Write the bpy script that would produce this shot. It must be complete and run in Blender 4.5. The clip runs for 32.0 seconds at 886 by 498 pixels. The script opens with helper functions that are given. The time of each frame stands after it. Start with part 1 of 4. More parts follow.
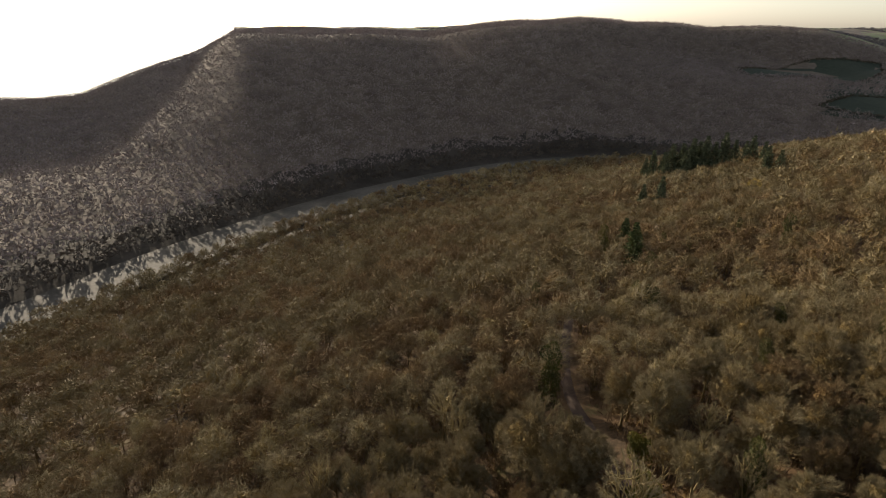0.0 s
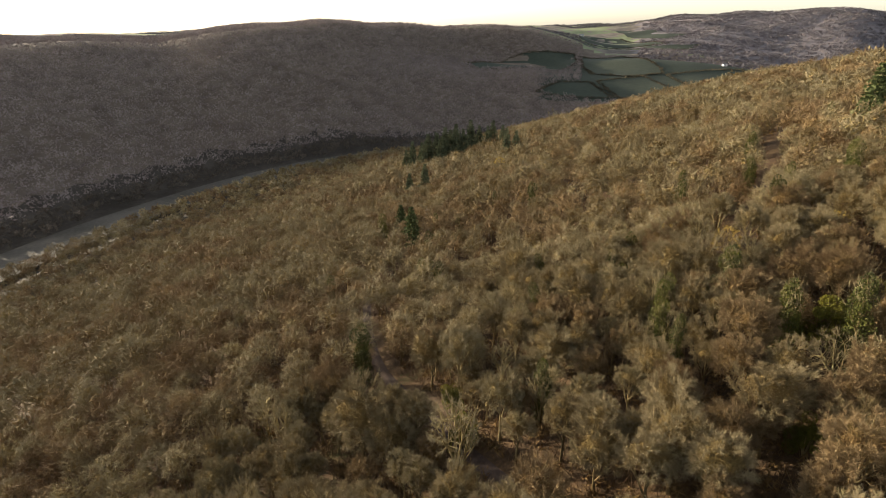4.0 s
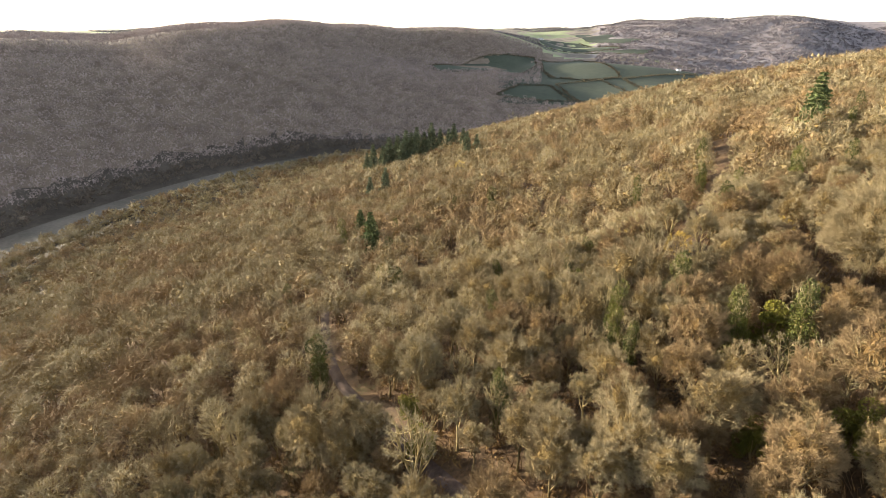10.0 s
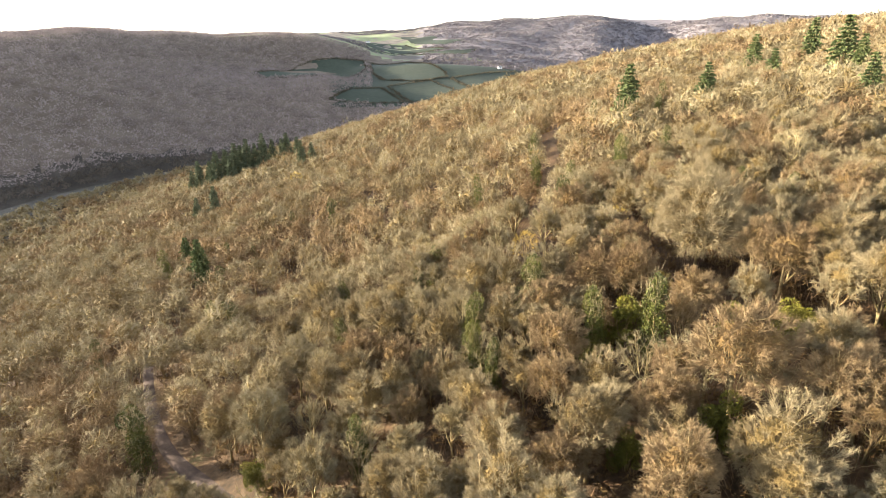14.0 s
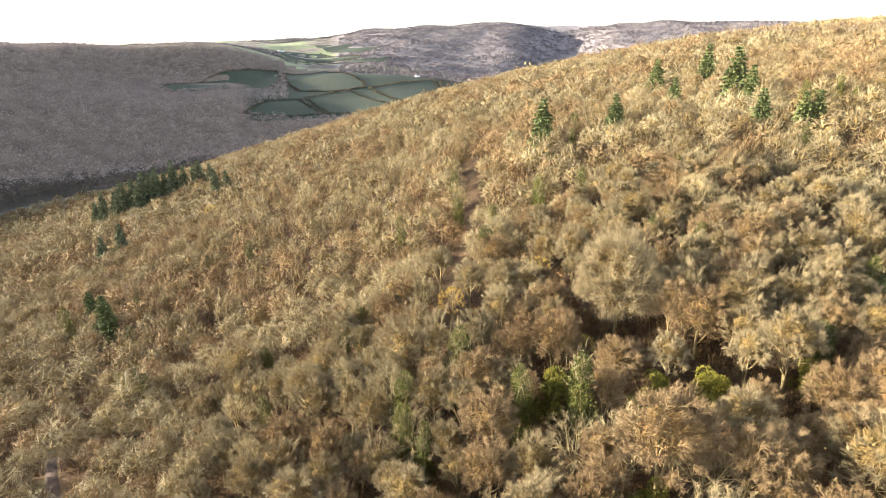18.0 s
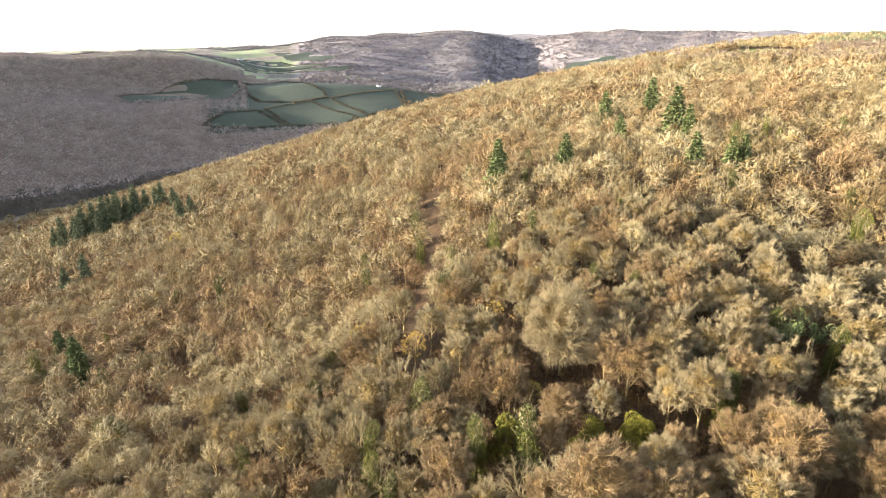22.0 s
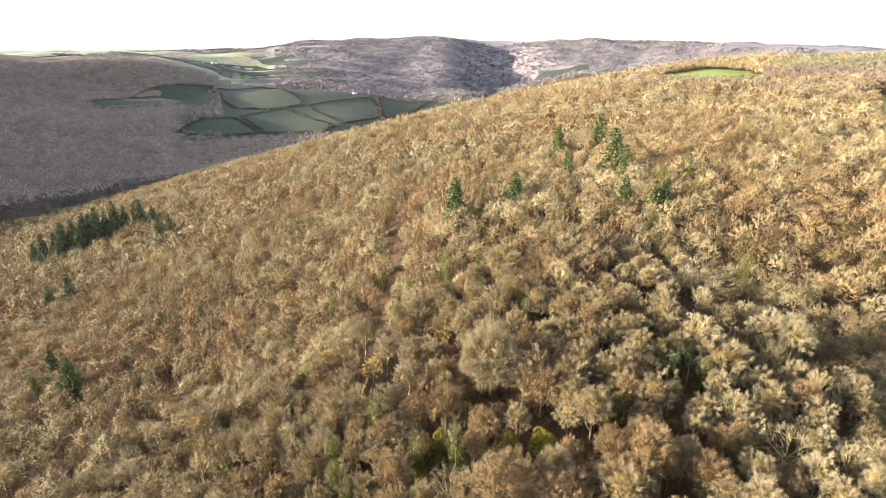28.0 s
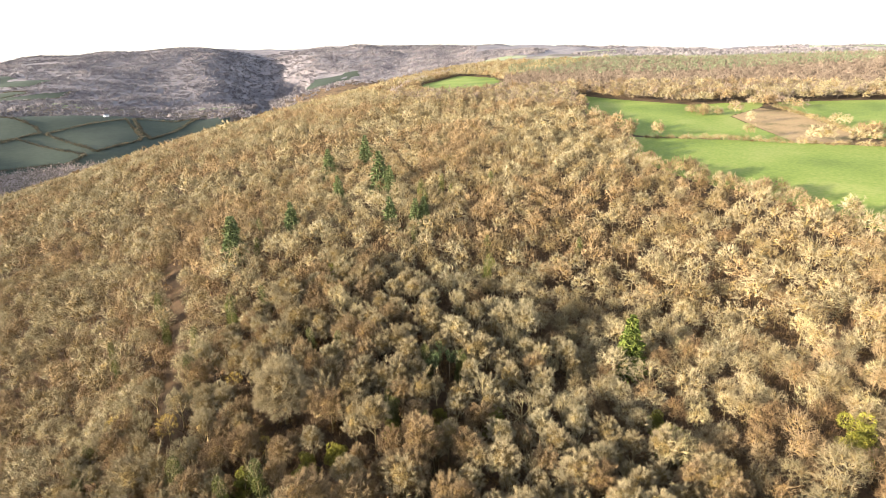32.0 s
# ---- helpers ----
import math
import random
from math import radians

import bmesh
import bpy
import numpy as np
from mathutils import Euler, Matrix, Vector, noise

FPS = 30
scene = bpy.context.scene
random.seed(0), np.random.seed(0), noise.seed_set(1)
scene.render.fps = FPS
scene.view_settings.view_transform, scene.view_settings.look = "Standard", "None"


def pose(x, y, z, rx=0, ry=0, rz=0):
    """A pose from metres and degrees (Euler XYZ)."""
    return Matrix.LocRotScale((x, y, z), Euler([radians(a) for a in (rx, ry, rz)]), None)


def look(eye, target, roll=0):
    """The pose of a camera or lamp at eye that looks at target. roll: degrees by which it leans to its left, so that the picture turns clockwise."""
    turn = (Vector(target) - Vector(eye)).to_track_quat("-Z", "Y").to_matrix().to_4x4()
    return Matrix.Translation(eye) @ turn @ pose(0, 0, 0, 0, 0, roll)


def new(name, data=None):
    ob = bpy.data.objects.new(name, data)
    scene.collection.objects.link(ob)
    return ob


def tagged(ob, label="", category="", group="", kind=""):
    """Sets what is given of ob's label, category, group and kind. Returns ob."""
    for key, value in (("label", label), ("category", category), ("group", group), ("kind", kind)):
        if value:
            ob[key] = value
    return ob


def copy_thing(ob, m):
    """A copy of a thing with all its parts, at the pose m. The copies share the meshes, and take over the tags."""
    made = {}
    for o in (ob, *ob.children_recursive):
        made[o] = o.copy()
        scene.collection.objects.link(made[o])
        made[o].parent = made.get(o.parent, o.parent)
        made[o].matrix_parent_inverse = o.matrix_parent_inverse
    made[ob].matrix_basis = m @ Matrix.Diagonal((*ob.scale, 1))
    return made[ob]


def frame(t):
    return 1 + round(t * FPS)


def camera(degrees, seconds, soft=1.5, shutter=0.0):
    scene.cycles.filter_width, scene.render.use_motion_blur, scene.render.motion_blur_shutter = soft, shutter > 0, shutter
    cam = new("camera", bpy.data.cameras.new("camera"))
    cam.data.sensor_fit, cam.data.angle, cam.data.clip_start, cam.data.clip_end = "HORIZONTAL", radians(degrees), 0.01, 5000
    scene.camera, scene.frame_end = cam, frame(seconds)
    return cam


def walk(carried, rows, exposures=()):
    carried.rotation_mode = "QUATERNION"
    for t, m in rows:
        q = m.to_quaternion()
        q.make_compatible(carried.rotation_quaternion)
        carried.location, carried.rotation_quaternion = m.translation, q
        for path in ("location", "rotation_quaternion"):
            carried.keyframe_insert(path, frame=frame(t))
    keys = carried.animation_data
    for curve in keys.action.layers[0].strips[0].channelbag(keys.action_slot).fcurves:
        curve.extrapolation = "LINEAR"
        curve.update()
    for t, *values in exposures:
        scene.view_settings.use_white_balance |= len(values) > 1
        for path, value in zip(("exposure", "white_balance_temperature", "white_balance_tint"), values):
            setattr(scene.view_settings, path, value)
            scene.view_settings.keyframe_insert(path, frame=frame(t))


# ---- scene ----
# ---- camera ----
cam = camera(74.9, 32.0, soft=0.9)
PATH = [
    (0.0, (2.12, 9.79, -0.12), (-40.53, 92.47, -36.81), 0.87),
    (0.5, (2.17, 9.21, -0.14), (-38.09, 93.09, -36.79), 0.81),
    (1.0, (2.20, 8.60, -0.17), (-35.89, 93.47, -36.84), 0.66),
    (1.5, (2.19, 7.93, -0.22), (-31.89, 94.52, -36.83), 0.42),
    (2.0, (2.04, 7.13, -0.33), (-23.95, 96.51, -36.87), 0.07),
    (2.5, (1.87, 6.24, -0.43), (-17.76, 97.23, -36.97), -0.17),
    (3.0, (1.62, 5.25, -0.51), (-11.98, 97.36, -36.99), -0.24),
    (3.5, (1.20, 4.28, -0.55), (-8.67, 96.92, -36.89), -0.18),
    (4.0, (0.69, 3.37, -0.48), (-5.66, 96.38, -36.66), -0.08),
    (4.5, (0.18, 2.53, -0.32), (-3.43, 95.72, -36.41), 0.01),
    (6.5, (0.35, 0.10, 0.31), (0.05, 93.50, -35.43), 0.47),
    (7.0, (0.43, 0.12, 0.30), (0.49, 93.54, -35.39), 0.60),
    (7.5, (0.94, 0.50, 0.59), (0.88, 93.87, -35.22), 0.57),
    (8.0, (1.27, 1.04, 0.75), (1.14, 94.37, -35.14), 0.57),
    (8.5, (1.39, 1.73, 0.74), (1.27, 95.07, -35.16), 0.62),
    (9.0, (1.50, 2.56, 0.65), (1.35, 95.89, -35.25), 0.67),
    (9.5, (1.65, 3.51, 0.47), (1.58, 96.85, -35.40), 0.69),
    (10.0, (1.90, 4.61, 0.35), (1.85, 97.96, -35.51), 0.76),
    (10.5, (2.20, 5.81, 0.22), (2.25, 99.16, -35.63), 0.82),
    (11.0, (2.39, 7.11, 0.11), (3.45, 100.46, -35.73), 0.85),
    (11.5, (2.57, 8.41, 0.03), (6.55, 101.73, -35.69), 0.82),
    (12.0, (2.85, 9.79, -0.03), (9.78, 102.98, -35.64), 0.76),
    (12.5, (3.28, 11.23, -0.14), (13.02, 104.20, -35.67), 0.63),
    (13.0, (3.83, 12.70, -0.27), (18.22, 105.12, -35.65), 0.33),
    (13.5, (4.42, 14.17, -0.41), (24.36, 105.55, -35.78), -0.08),
    (14.0, (5.02, 15.56, -0.44), (30.14, 105.68, -35.75), -0.43),
    (14.5, (5.68, 16.78, -0.37), (33.20, 106.21, -35.66), -0.55),
    (16.5, (7.58, 20.18, 3.65), (41.28, 107.62, -31.25), -0.79),
    (17.0, (7.61, 20.62, 5.56), (43.57, 107.19, -29.27), -0.87),
    (17.5, (7.63, 20.77, 7.45), (44.39, 107.02, -27.32), -0.87),
    (18.0, (7.56, 20.60, 9.33), (44.59, 106.78, -25.33), -0.86),
    (18.5, (7.23, 20.12, 11.05), (45.55, 105.76, -23.54), -0.89),
    (19.0, (6.80, 19.46, 12.80), (47.47, 104.05, -21.70), -0.97),
    (19.5, (6.53, 18.71, 14.49), (46.87, 103.49, -19.93), -0.85),
    (20.0, (6.44, 17.88, 16.09), (44.08, 103.95, -18.19), -0.55),
    (20.5, (6.35, 16.99, 17.57), (43.39, 103.36, -16.60), -0.41),
    (21.0, (6.15, 16.03, 19.07), (44.82, 101.74, -14.95), -0.41),
    (21.5, (5.90, 14.97, 20.60), (46.44, 99.85, -13.37), -0.49),
    (22.0, (5.59, 13.88, 22.11), (48.24, 97.74, -11.78), -0.64),
    (22.5, (5.28, 12.74, 23.67), (50.02, 95.51, -10.19), -0.79),
    (23.0, (5.10, 11.48, 25.13), (51.96, 93.08, -8.71), -0.92),
    (23.5, (5.03, 9.99, 26.43), (53.81, 90.43, -7.46), -1.08),
    (24.0, (4.92, 8.27, 27.76), (55.45, 87.62, -6.14), -1.15),
    (24.5, (4.63, 6.45, 29.10), (56.14, 85.21, -4.74), -1.13),
    (25.0, (4.32, 4.54, 30.48), (55.77, 83.37, -3.26), -0.97),
    (25.5, (4.04, 2.63, 31.94), (54.50, 82.13, -1.71), -0.74),
    (26.0, (3.73, 0.70, 33.43), (52.62, 81.20, -0.19), -0.47),
    (26.5, (3.34, -1.16, 34.89), (51.06, 80.04, 1.30), -0.27),
    (28.5, (1.57, -8.37, 40.96), (47.59, 73.89, 7.56), 0.46),
    (29.0, (1.13, -10.38, 42.58), (46.86, 72.08, 9.26), 0.60),
    (29.5, (0.75, -12.50, 44.19), (46.20, 70.12, 10.90), 0.70),
    (30.0, (0.45, -14.70, 45.83), (45.75, 68.03, 12.63), 0.76),
    (30.5, (0.31, -16.92, 47.39), (49.09, 63.87, 14.32), 0.50),
    (31.0, (0.04, -19.02, 48.94), (55.79, 57.20, 16.02), -0.13),
    (31.5, (-0.46, -21.02, 50.52), (62.89, 48.97, 17.54), -0.81),
    (32.0, (-1.05, -22.87, 52.17), (71.43, 37.57, 19.12), -1.49),
]
EXPOSURES = [(0.0, 0.95, 7000, 12), (1.1, 0.9, 7000, 12), (2.0, 0.9, 7000, 12), (3.0, 1.4, 7100, 11), (4.0, 1.65, 7100, 11), (9.0, 1.75, 7100, 11), (10.0, 2.6, 6900, 11), (13.0, 2.9, 6650, 11), (17.0, 2.95, 6550, 11), (28.0, 2.9, 6500, 11), (32.0, 2.7, 6500, 11)]
walk(cam, [(t, look(eye, target, roll)) for t, eye, target, roll in PATH], EXPOSURES)

# ---- sky and sun: low winter sun over the valley's open end ----
SUN_AZ, SUN_EL = -62.0, 11.0
world = bpy.data.worlds.new("sky")
scene.world = world
world.use_nodes = True
wn = world.node_tree.nodes
sky = wn.new("ShaderNodeTexSky")
sky.sky_type = "NISHITA"
sky.sun_disc = False
sky.sun_elevation, sky.sun_rotation = radians(SUN_EL), radians(SUN_AZ)
sky.air_density, sky.dust_density, sky.ozone_density = 0.8, 1.0, 1.2
whiten = wn.new("ShaderNodeHueSaturation")   # halves the sky's saturation, which whitens it
whiten.inputs["Saturation"].default_value = 0.5
world.node_tree.links.new(sky.outputs[0], whiten.inputs["Color"])
world.node_tree.links.new(whiten.outputs[0], wn["Background"].inputs[0])
wn["Background"].inputs[1].default_value = 0.115
sun = new("sun", bpy.data.lights.new("sun", "SUN"))
sun.data.energy, sun.data.angle, sun.data.color = 4.2, radians(0.6), (1.0, 0.89, 0.72)
sun_dir = Vector((math.sin(radians(SUN_AZ)) * math.cos(radians(SUN_EL)), math.cos(radians(SUN_AZ)) * math.cos(radians(SUN_EL)), math.sin(radians(SUN_EL))))
sun.matrix_world = look(sun_dir * 400 + Vector((0, 0, 200)), Vector((0, 0, 200)))


# ---- terrain: one height function for the whole valley, metres, z = 0 at the camera's height at 7 s ----
def softplus(v):
    return np.logaddexp(0.0, v)


def smooth(v, a, b):
    s = np.clip((v - a) / (b - a), 0.0, 1.0)
    return s * s * (3.0 - 2.0 * s)


# knolls and hollows on the near slope: x, y, height
KNOLLS = ((75, 90, 6.6), (17, 176, -4.6), (165, 32, -13.8), (-34, 350, -4.1), (118, 189, 7.8),
          (-70, 140, 8.3), (40, 110, 1.0), (200, 240, -3.4), (330, 280, -2.5), (10, 60, 2.5))


def spur_height(x, y):
    """The wooded spur: a slope that falls west to the river, under a nearly level top."""
    c, a = x * np.cos(0.5826) + y * np.sin(0.5826), -x * np.sin(0.5826) + y * np.cos(0.5826)
    s = c - 418.3 - 1.157e-4 * (a - 150.0) ** 2
    slope = 39.46 + 0.09827 * x - 0.176366 * y - 0.2462 * 118.42 * softplus(-s / 118.42) - 0.08 * 60.0 * softplus((a - 300.0) / 60.0)
    top = -1.6 + 0.0338 * (np.clip(x, -400, 900) - 400.0)
    h = -8.0 * np.logaddexp(-slope / 8.0, -top / 8.0)
    for cx, cy, g in KNOLLS:
        h = h + g * np.exp(-((x - cx) ** 2 + (y - cy) ** 2) / 4050.0)
    return h


def terrain(x, y):
    x, y = np.asarray(x, float), np.asarray(y, float)
    r, az = np.hypot(x, y), np.degrees(np.arctan2(x, y))
    floor = -195.0 + smooth(az, 1, 9) * (1 - 0.45 * smooth(az, 18, 28)) * 0.115 * 60 * (softplus((r - 1000) / 60) - softplus((r - 1850) / 60))
    near = 9.0 * np.logaddexp(spur_height(x, y) / 9.0, floor / 9.0)
    # the opposite hill, from the river's far bank up to its wooded rim
    crest = np.interp(az, [-180, -64, -58.5, -55.5, -52, -49, -46, -36, -29, -24, -15, -6, 4, 6, 8.5, 12, 18, 180],
                      [-195, -195, -187, -155, -115, -85, -42, -34, -42, -16, 2, -12, -16, -38, -68, -120, -195, -195])
    foot = np.interp(az, [-75, -67, -40, -26, -20, 0, 10], [450, 480, 650, 800, 880, 1000, 1000])
    rim = 1500 + 600 * smooth(az, -22, 2)
    s = np.clip((r - foot) / (rim - foot), 0, 1)
    east = smooth(az, -16, 2)
    rise = (1 - east) * (0.45 * s + 0.55 * s * s * (3 - 2 * s)) + east * (0.42 * smooth(s, 0, 0.55) + 0.1 * s + 0.48 * smooth(s, 0.72, 1.0))
    opposite = -195.0 + (crest + 195.0) * rise
    h = 6.0 * np.logaddexp(near / 6.0, opposite / 6.0)
    # distant hills
    far = np.interp(az, [-180, -70, -46, -10, 8, 13, 16, 22, 29, 36, 43, 50, 56, 67, 76, 90, 180],
                    [-60, -90, -70, -28, -12, 0, 40, 60, 75, 52, 72, 50, 48, 15, -14, -16, -20])
    h = h + (far - h) * smooth(r, 2350, 4100)
    h = h + 60 * np.exp(-(((x - 1290) / 190) ** 2 + ((y - 1560) / 230) ** 2))
    h = h - 95 * np.exp(-((az - 34.5) / 2.6) ** 2) * smooth(r, 2150, 2700) * (1 - smooth(r, 3700, 4500))
    roll = np.sin(x * 0.011 + 1.3 * np.sin(y * 0.007)) * np.sin(y * 0.013 + 1.1 * np.sin(x * 0.006))
    return h + roll * (1.0 + 9.0 * smooth(r, 600, 2600))


# ---- plan: outlines in plan, as (x, y) ----
LANE = ((-34, 164), (-30.5, 147), (-27, 131), (-22.3, 115.5), (-18, 105.5), (-12.3, 96.5), (-6.5, 86.5), (2.3, 72), (7.5, 65), (18, 52), (34, 38), (52, 20))
RIDE = ((47, 109), (56, 128), (67, 148), (78, 163), (88, 184), (112, 232), (145, 272))
RIVER = ((-470, -500), (-420, -120), (-408, 170), (-417, 305), (-405, 448), (-378, 575), (-300, 765), (-190, 900), (40, 985), (380, 1010), (640, 1110), (900, 1330), (1150, 1700), (1400, 2100), (1900, 2500))
FIELD_NEAR = ((352, 118), (314, 105), (284, 78), (266, 48), (261, 24), (249, 7), (244, -4), (235, -20), (215, -80), (212, -130), (380, -130), (378, -9), (374, 20), (369, 61), (356, 106))
FIELD_TOP = ((360, 118), (378, 142), (411, 174), (470, 210), (540, 258), (514, 192), (500, 129), (523, 101), (533, 80), (499, 78), (455, 87), (371, 30), (376, 10), (372, 22), (371, 62), (359, 106))
PLOUGH = ((455, 86), (499, 77), (486, 52), (440, 24), (405, 5), (380, 9), (372, 31))
FIELD_EAST = ((537, 72), (553, 46), (575, 5), (590, -60), (400, -60), (398, -6), (404, 4), (437, 20), (477, 45), (511, 69))
FIELD_RIDGE = ((500, 430), (560, 480), (640, 540), (755, 566), (715, 470), (640, 402), (560, 348), (490, 372))
VALLEY_FIELDS = (
    ((-48, 1700), (83, 1864), (290, 1975), (277, 1815), (252, 1763), (103, 1613), (-15, 1620)),
    ((300, 1960), (440, 1985), (476, 1670), (464, 1606), (368, 1554), (285, 1591), (278, 1739)),
    ((278, 1490), (405, 1562), (455, 1328), (408, 1278), (297, 1329)),
    ((120, 1366), (180, 1465), (257, 1476), (286, 1336), (205, 1341)),
    ((471, 1590), (586, 1650), (700, 1690), (640, 1475), (615, 1432), (486, 1347)),
    ((720, 1690), (812, 1637), (960, 1745), (795, 1567), (650, 1450), (665, 1520)),
    ((389, 2980), (640, 2938), (741, 2600), (640, 2560), (420, 2640)),
    ((700, 3380), (790, 3430), (908, 2845), (800, 2800), (680, 3000)),
    ((390, 2600), (750, 2560), (860, 2540), (816, 2480), (385, 2390)),
    ((1679, 2175), (1956, 2400), (2090, 2260), (1950, 2050)),
    ((-640, 2500), (-100, 2650), (200, 3000), (150, 2450), (-300, 2250)),
)
HEDGES = (
    ((354, 110), (368, 62), (373, 20), (377, -10), (380, -60)),
    ((511, 71), (477, 46), (437, 21), (403, 4), (398, -10)),
    ((380, 2380), (820, 2470), (870, 2550)),
    ((385, 2610), (740, 2580), (760, 2600)),
    ((640, 2945), (745, 2600)),
    *((*poly, poly[0]) for poly in VALLEY_FIELDS[:6]),
)


def inside(poly, x, y):
    hit = np.zeros(np.shape(x), bool)
    for (ax, ay), (bx, by) in zip(poly, poly[1:] + poly[:1]):
        hit ^= ((ay > y) != (by > y)) & (x < (bx - ax) * (y - ay) / (by - ay + 1e-9) + ax)
    return hit


def off_line(line, x, y):
    best = np.full(np.shape(x), 1e9)
    for (ax, ay), (bx, by) in zip(line, line[1:]):
        dx, dy = bx - ax, by - ay
        s = np.clip(((x - ax) * dx + (y - ay) * dy) / (dx * dx + dy * dy), 0, 1)
        best = np.minimum(best, np.hypot(x - ax - s * dx, y - ay - s * dy))
    return best


ALL_FIELDS = (FIELD_NEAR, FIELD_TOP, PLOUGH, FIELD_EAST, FIELD_RIDGE, *VALLEY_FIELDS)


def near_bank(x, y):
    """True on the spur's side of the river."""
    return x > np.interp(y, [p[1] for p in RIVER], [p[0] for p in RIVER])


def open_land(x, y):
    """True where no wood grows: fields, the lane and the river."""
    hit = (off_line(LANE, x, y) < np.where(y > 140, 1.6, np.where(y < 84, 2.2, 3.0))) | (off_line(RIDE, x, y) < 2.9) | (off_line(((-21, 101), (-14, 90)), x, y) < 4.2) | (off_line(RIVER, x, y) < 27)
    for poly in ALL_FIELDS:
        hit |= inside(poly, x, y)
    return hit


# ---- materials ----
def material(name, stops, scale, fine, rough=0.9, bump=0.0, detail=5.0, island=0.0, objects=0.0, spec=0.15, tone=0.0):
    """A noise-coloured surface: stops are (place, colour) of a ramp, scale the broad noise in 1/m, fine the grain's."""
    m = bpy.data.materials.new(name)
    m.use_nodes = True
    nt = m.node_tree
    N, L = nt.nodes, nt.links
    bsdf = N["Principled BSDF"]
    bsdf.inputs["Roughness"].default_value = rough
    bsdf.inputs["Specular IOR Level"].default_value = spec
    geo = N.new("ShaderNodeNewGeometry")
    broad = N.new("ShaderNodeTexNoise")
    broad.inputs["Scale"].default_value, broad.inputs["Detail"].default_value = scale, detail
    grain = N.new("ShaderNodeTexNoise")
    grain.inputs["Scale"].default_value, grain.inputs["Detail"].default_value = fine, 4.0
    L.new(geo.outputs["Position"], broad.inputs["Vector"])
    L.new(geo.outputs["Position"], grain.inputs["Vector"])
    mixed = N.new("ShaderNodeMath")
    mixed.operation = "MULTIPLY_ADD"
    L.new(grain.outputs[0], mixed.inputs[0])
    mixed.inputs[1].default_value = 0.5
    L.new(broad.outputs[0], mixed.inputs[2])
    last = mixed
    for amount, source in ((island, geo.outputs["Random Per Island"]), (objects, None)):
        if not amount:
            continue
        if source is None:
            source = N.new("ShaderNodeObjectInfo").outputs["Random"]
        add = N.new("ShaderNodeMath")
        add.operation = "MULTIPLY_ADD"
        L.new(source, add.inputs[0])
        add.inputs[1].default_value = amount
        L.new(last.outputs[0], add.inputs[2])
        last = add
    if tone:
        # each tree of a joined wood has its own tone, from -0.5 to 0.5
        own, add = N.new("ShaderNodeAttribute"), N.new("ShaderNodeMath")
        own.attribute_name = "tone"
        add.operation = "MULTIPLY_ADD"
        L.new(own.outputs["Fac"], add.inputs[0])
        add.inputs[1].default_value = tone
        L.new(last.outputs[0], add.inputs[2])
        last = add
    shift = N.new("ShaderNodeMapRange")
    L.new(last.outputs[0], shift.inputs[0])
    shift.inputs[1].default_value, shift.inputs[2].default_value = 0.5, 1.0 + island + objects
    ramp = N.new("ShaderNodeValToRGB")
    while len(ramp.color_ramp.elements) < len(stops):
        ramp.color_ramp.elements.new(0.5)
    for e, (p, c) in zip(ramp.color_ramp.elements, stops):
        e.position, e.color = p, (*c, 1)
    L.new(shift.outputs[0], ramp.inputs[0])
    L.new(ramp.outputs[0], bsdf.inputs["Base Color"])
    if bump:
        b = N.new("ShaderNodeBump")
        b.inputs["Strength"].default_value, b.inputs["Distance"].default_value = 0.8, bump
        L.new(mixed.outputs[0], b.inputs["Height"])
        L.new(b.outputs[0], bsdf.inputs["Normal"])
    return m


M_LITTER = material("leaf_litter", ((0.1, (0.03, 0.021, 0.012)), (0.45, (0.07, 0.045, 0.025)), (0.7, (0.095, 0.058, 0.03)), (0.95, (0.08, 0.07, 0.03))), 0.09, 1.7, 0.95, 0.25)
# Distant haze is put into the next two colours, paler and bluer.
M_FARM = material("hazed_farmland", ((0.2, (0.1015, 0.087, 0.072)), (0.42, (0.1885, 0.1595, 0.128)), (0.5, (0.1595, 0.1885, 0.096)), (0.75, (0.2175, 0.2392, 0.136)), (0.95, (0.261, 0.232, 0.16))), 0.0042, 0.02, 0.95)
M_FARWOOD = material("hazed_distant_wood", ((0.15, (0.1021, 0.09263, 0.09799)), (0.45, (0.1418, 0.1265, 0.1325)), (0.65, (0.1702, 0.1492, 0.151)), (0.9, (0.2098, 0.1808, 0.1749))), 0.009, 0.06, 0.95, 3.0, detail=6.0)
M_GRASS = material("pasture", ((0.1, (0.085, 0.12, 0.022)), (0.5, (0.13, 0.17, 0.032)), (0.9, (0.18, 0.20, 0.055))), 0.02, 0.6, 0.9, 0.05)
# Much darker and greyer than M_GRASS: hill shade and haze are in the colour.
M_MEADOW = material("shaded_hazed_pasture", ((0.1, (0.02615, 0.0341, 0.02318)), (0.5, (0.03294, 0.04291, 0.02873)), (0.9, (0.04482, 0.05288, 0.03671))), 0.006, 0.1, 0.9, 0.1)
M_PLOUGH = material("ploughed_soil", ((0.1, (0.13, 0.1, 0.045)), (0.4, (0.21, 0.145, 0.075)), (0.7, (0.25, 0.17, 0.09)), (0.95, (0.19, 0.17, 0.07))), 0.05, 0.5, 0.95, 0.1)
M_LANE = material("lane_surface", ((0.1, (0.045, 0.0315, 0.0255)), (0.5, (0.0713, 0.0503, 0.0398)), (0.9, (0.0975, 0.0698, 0.054))), 0.4, 3.0, 0.9, 0.03)
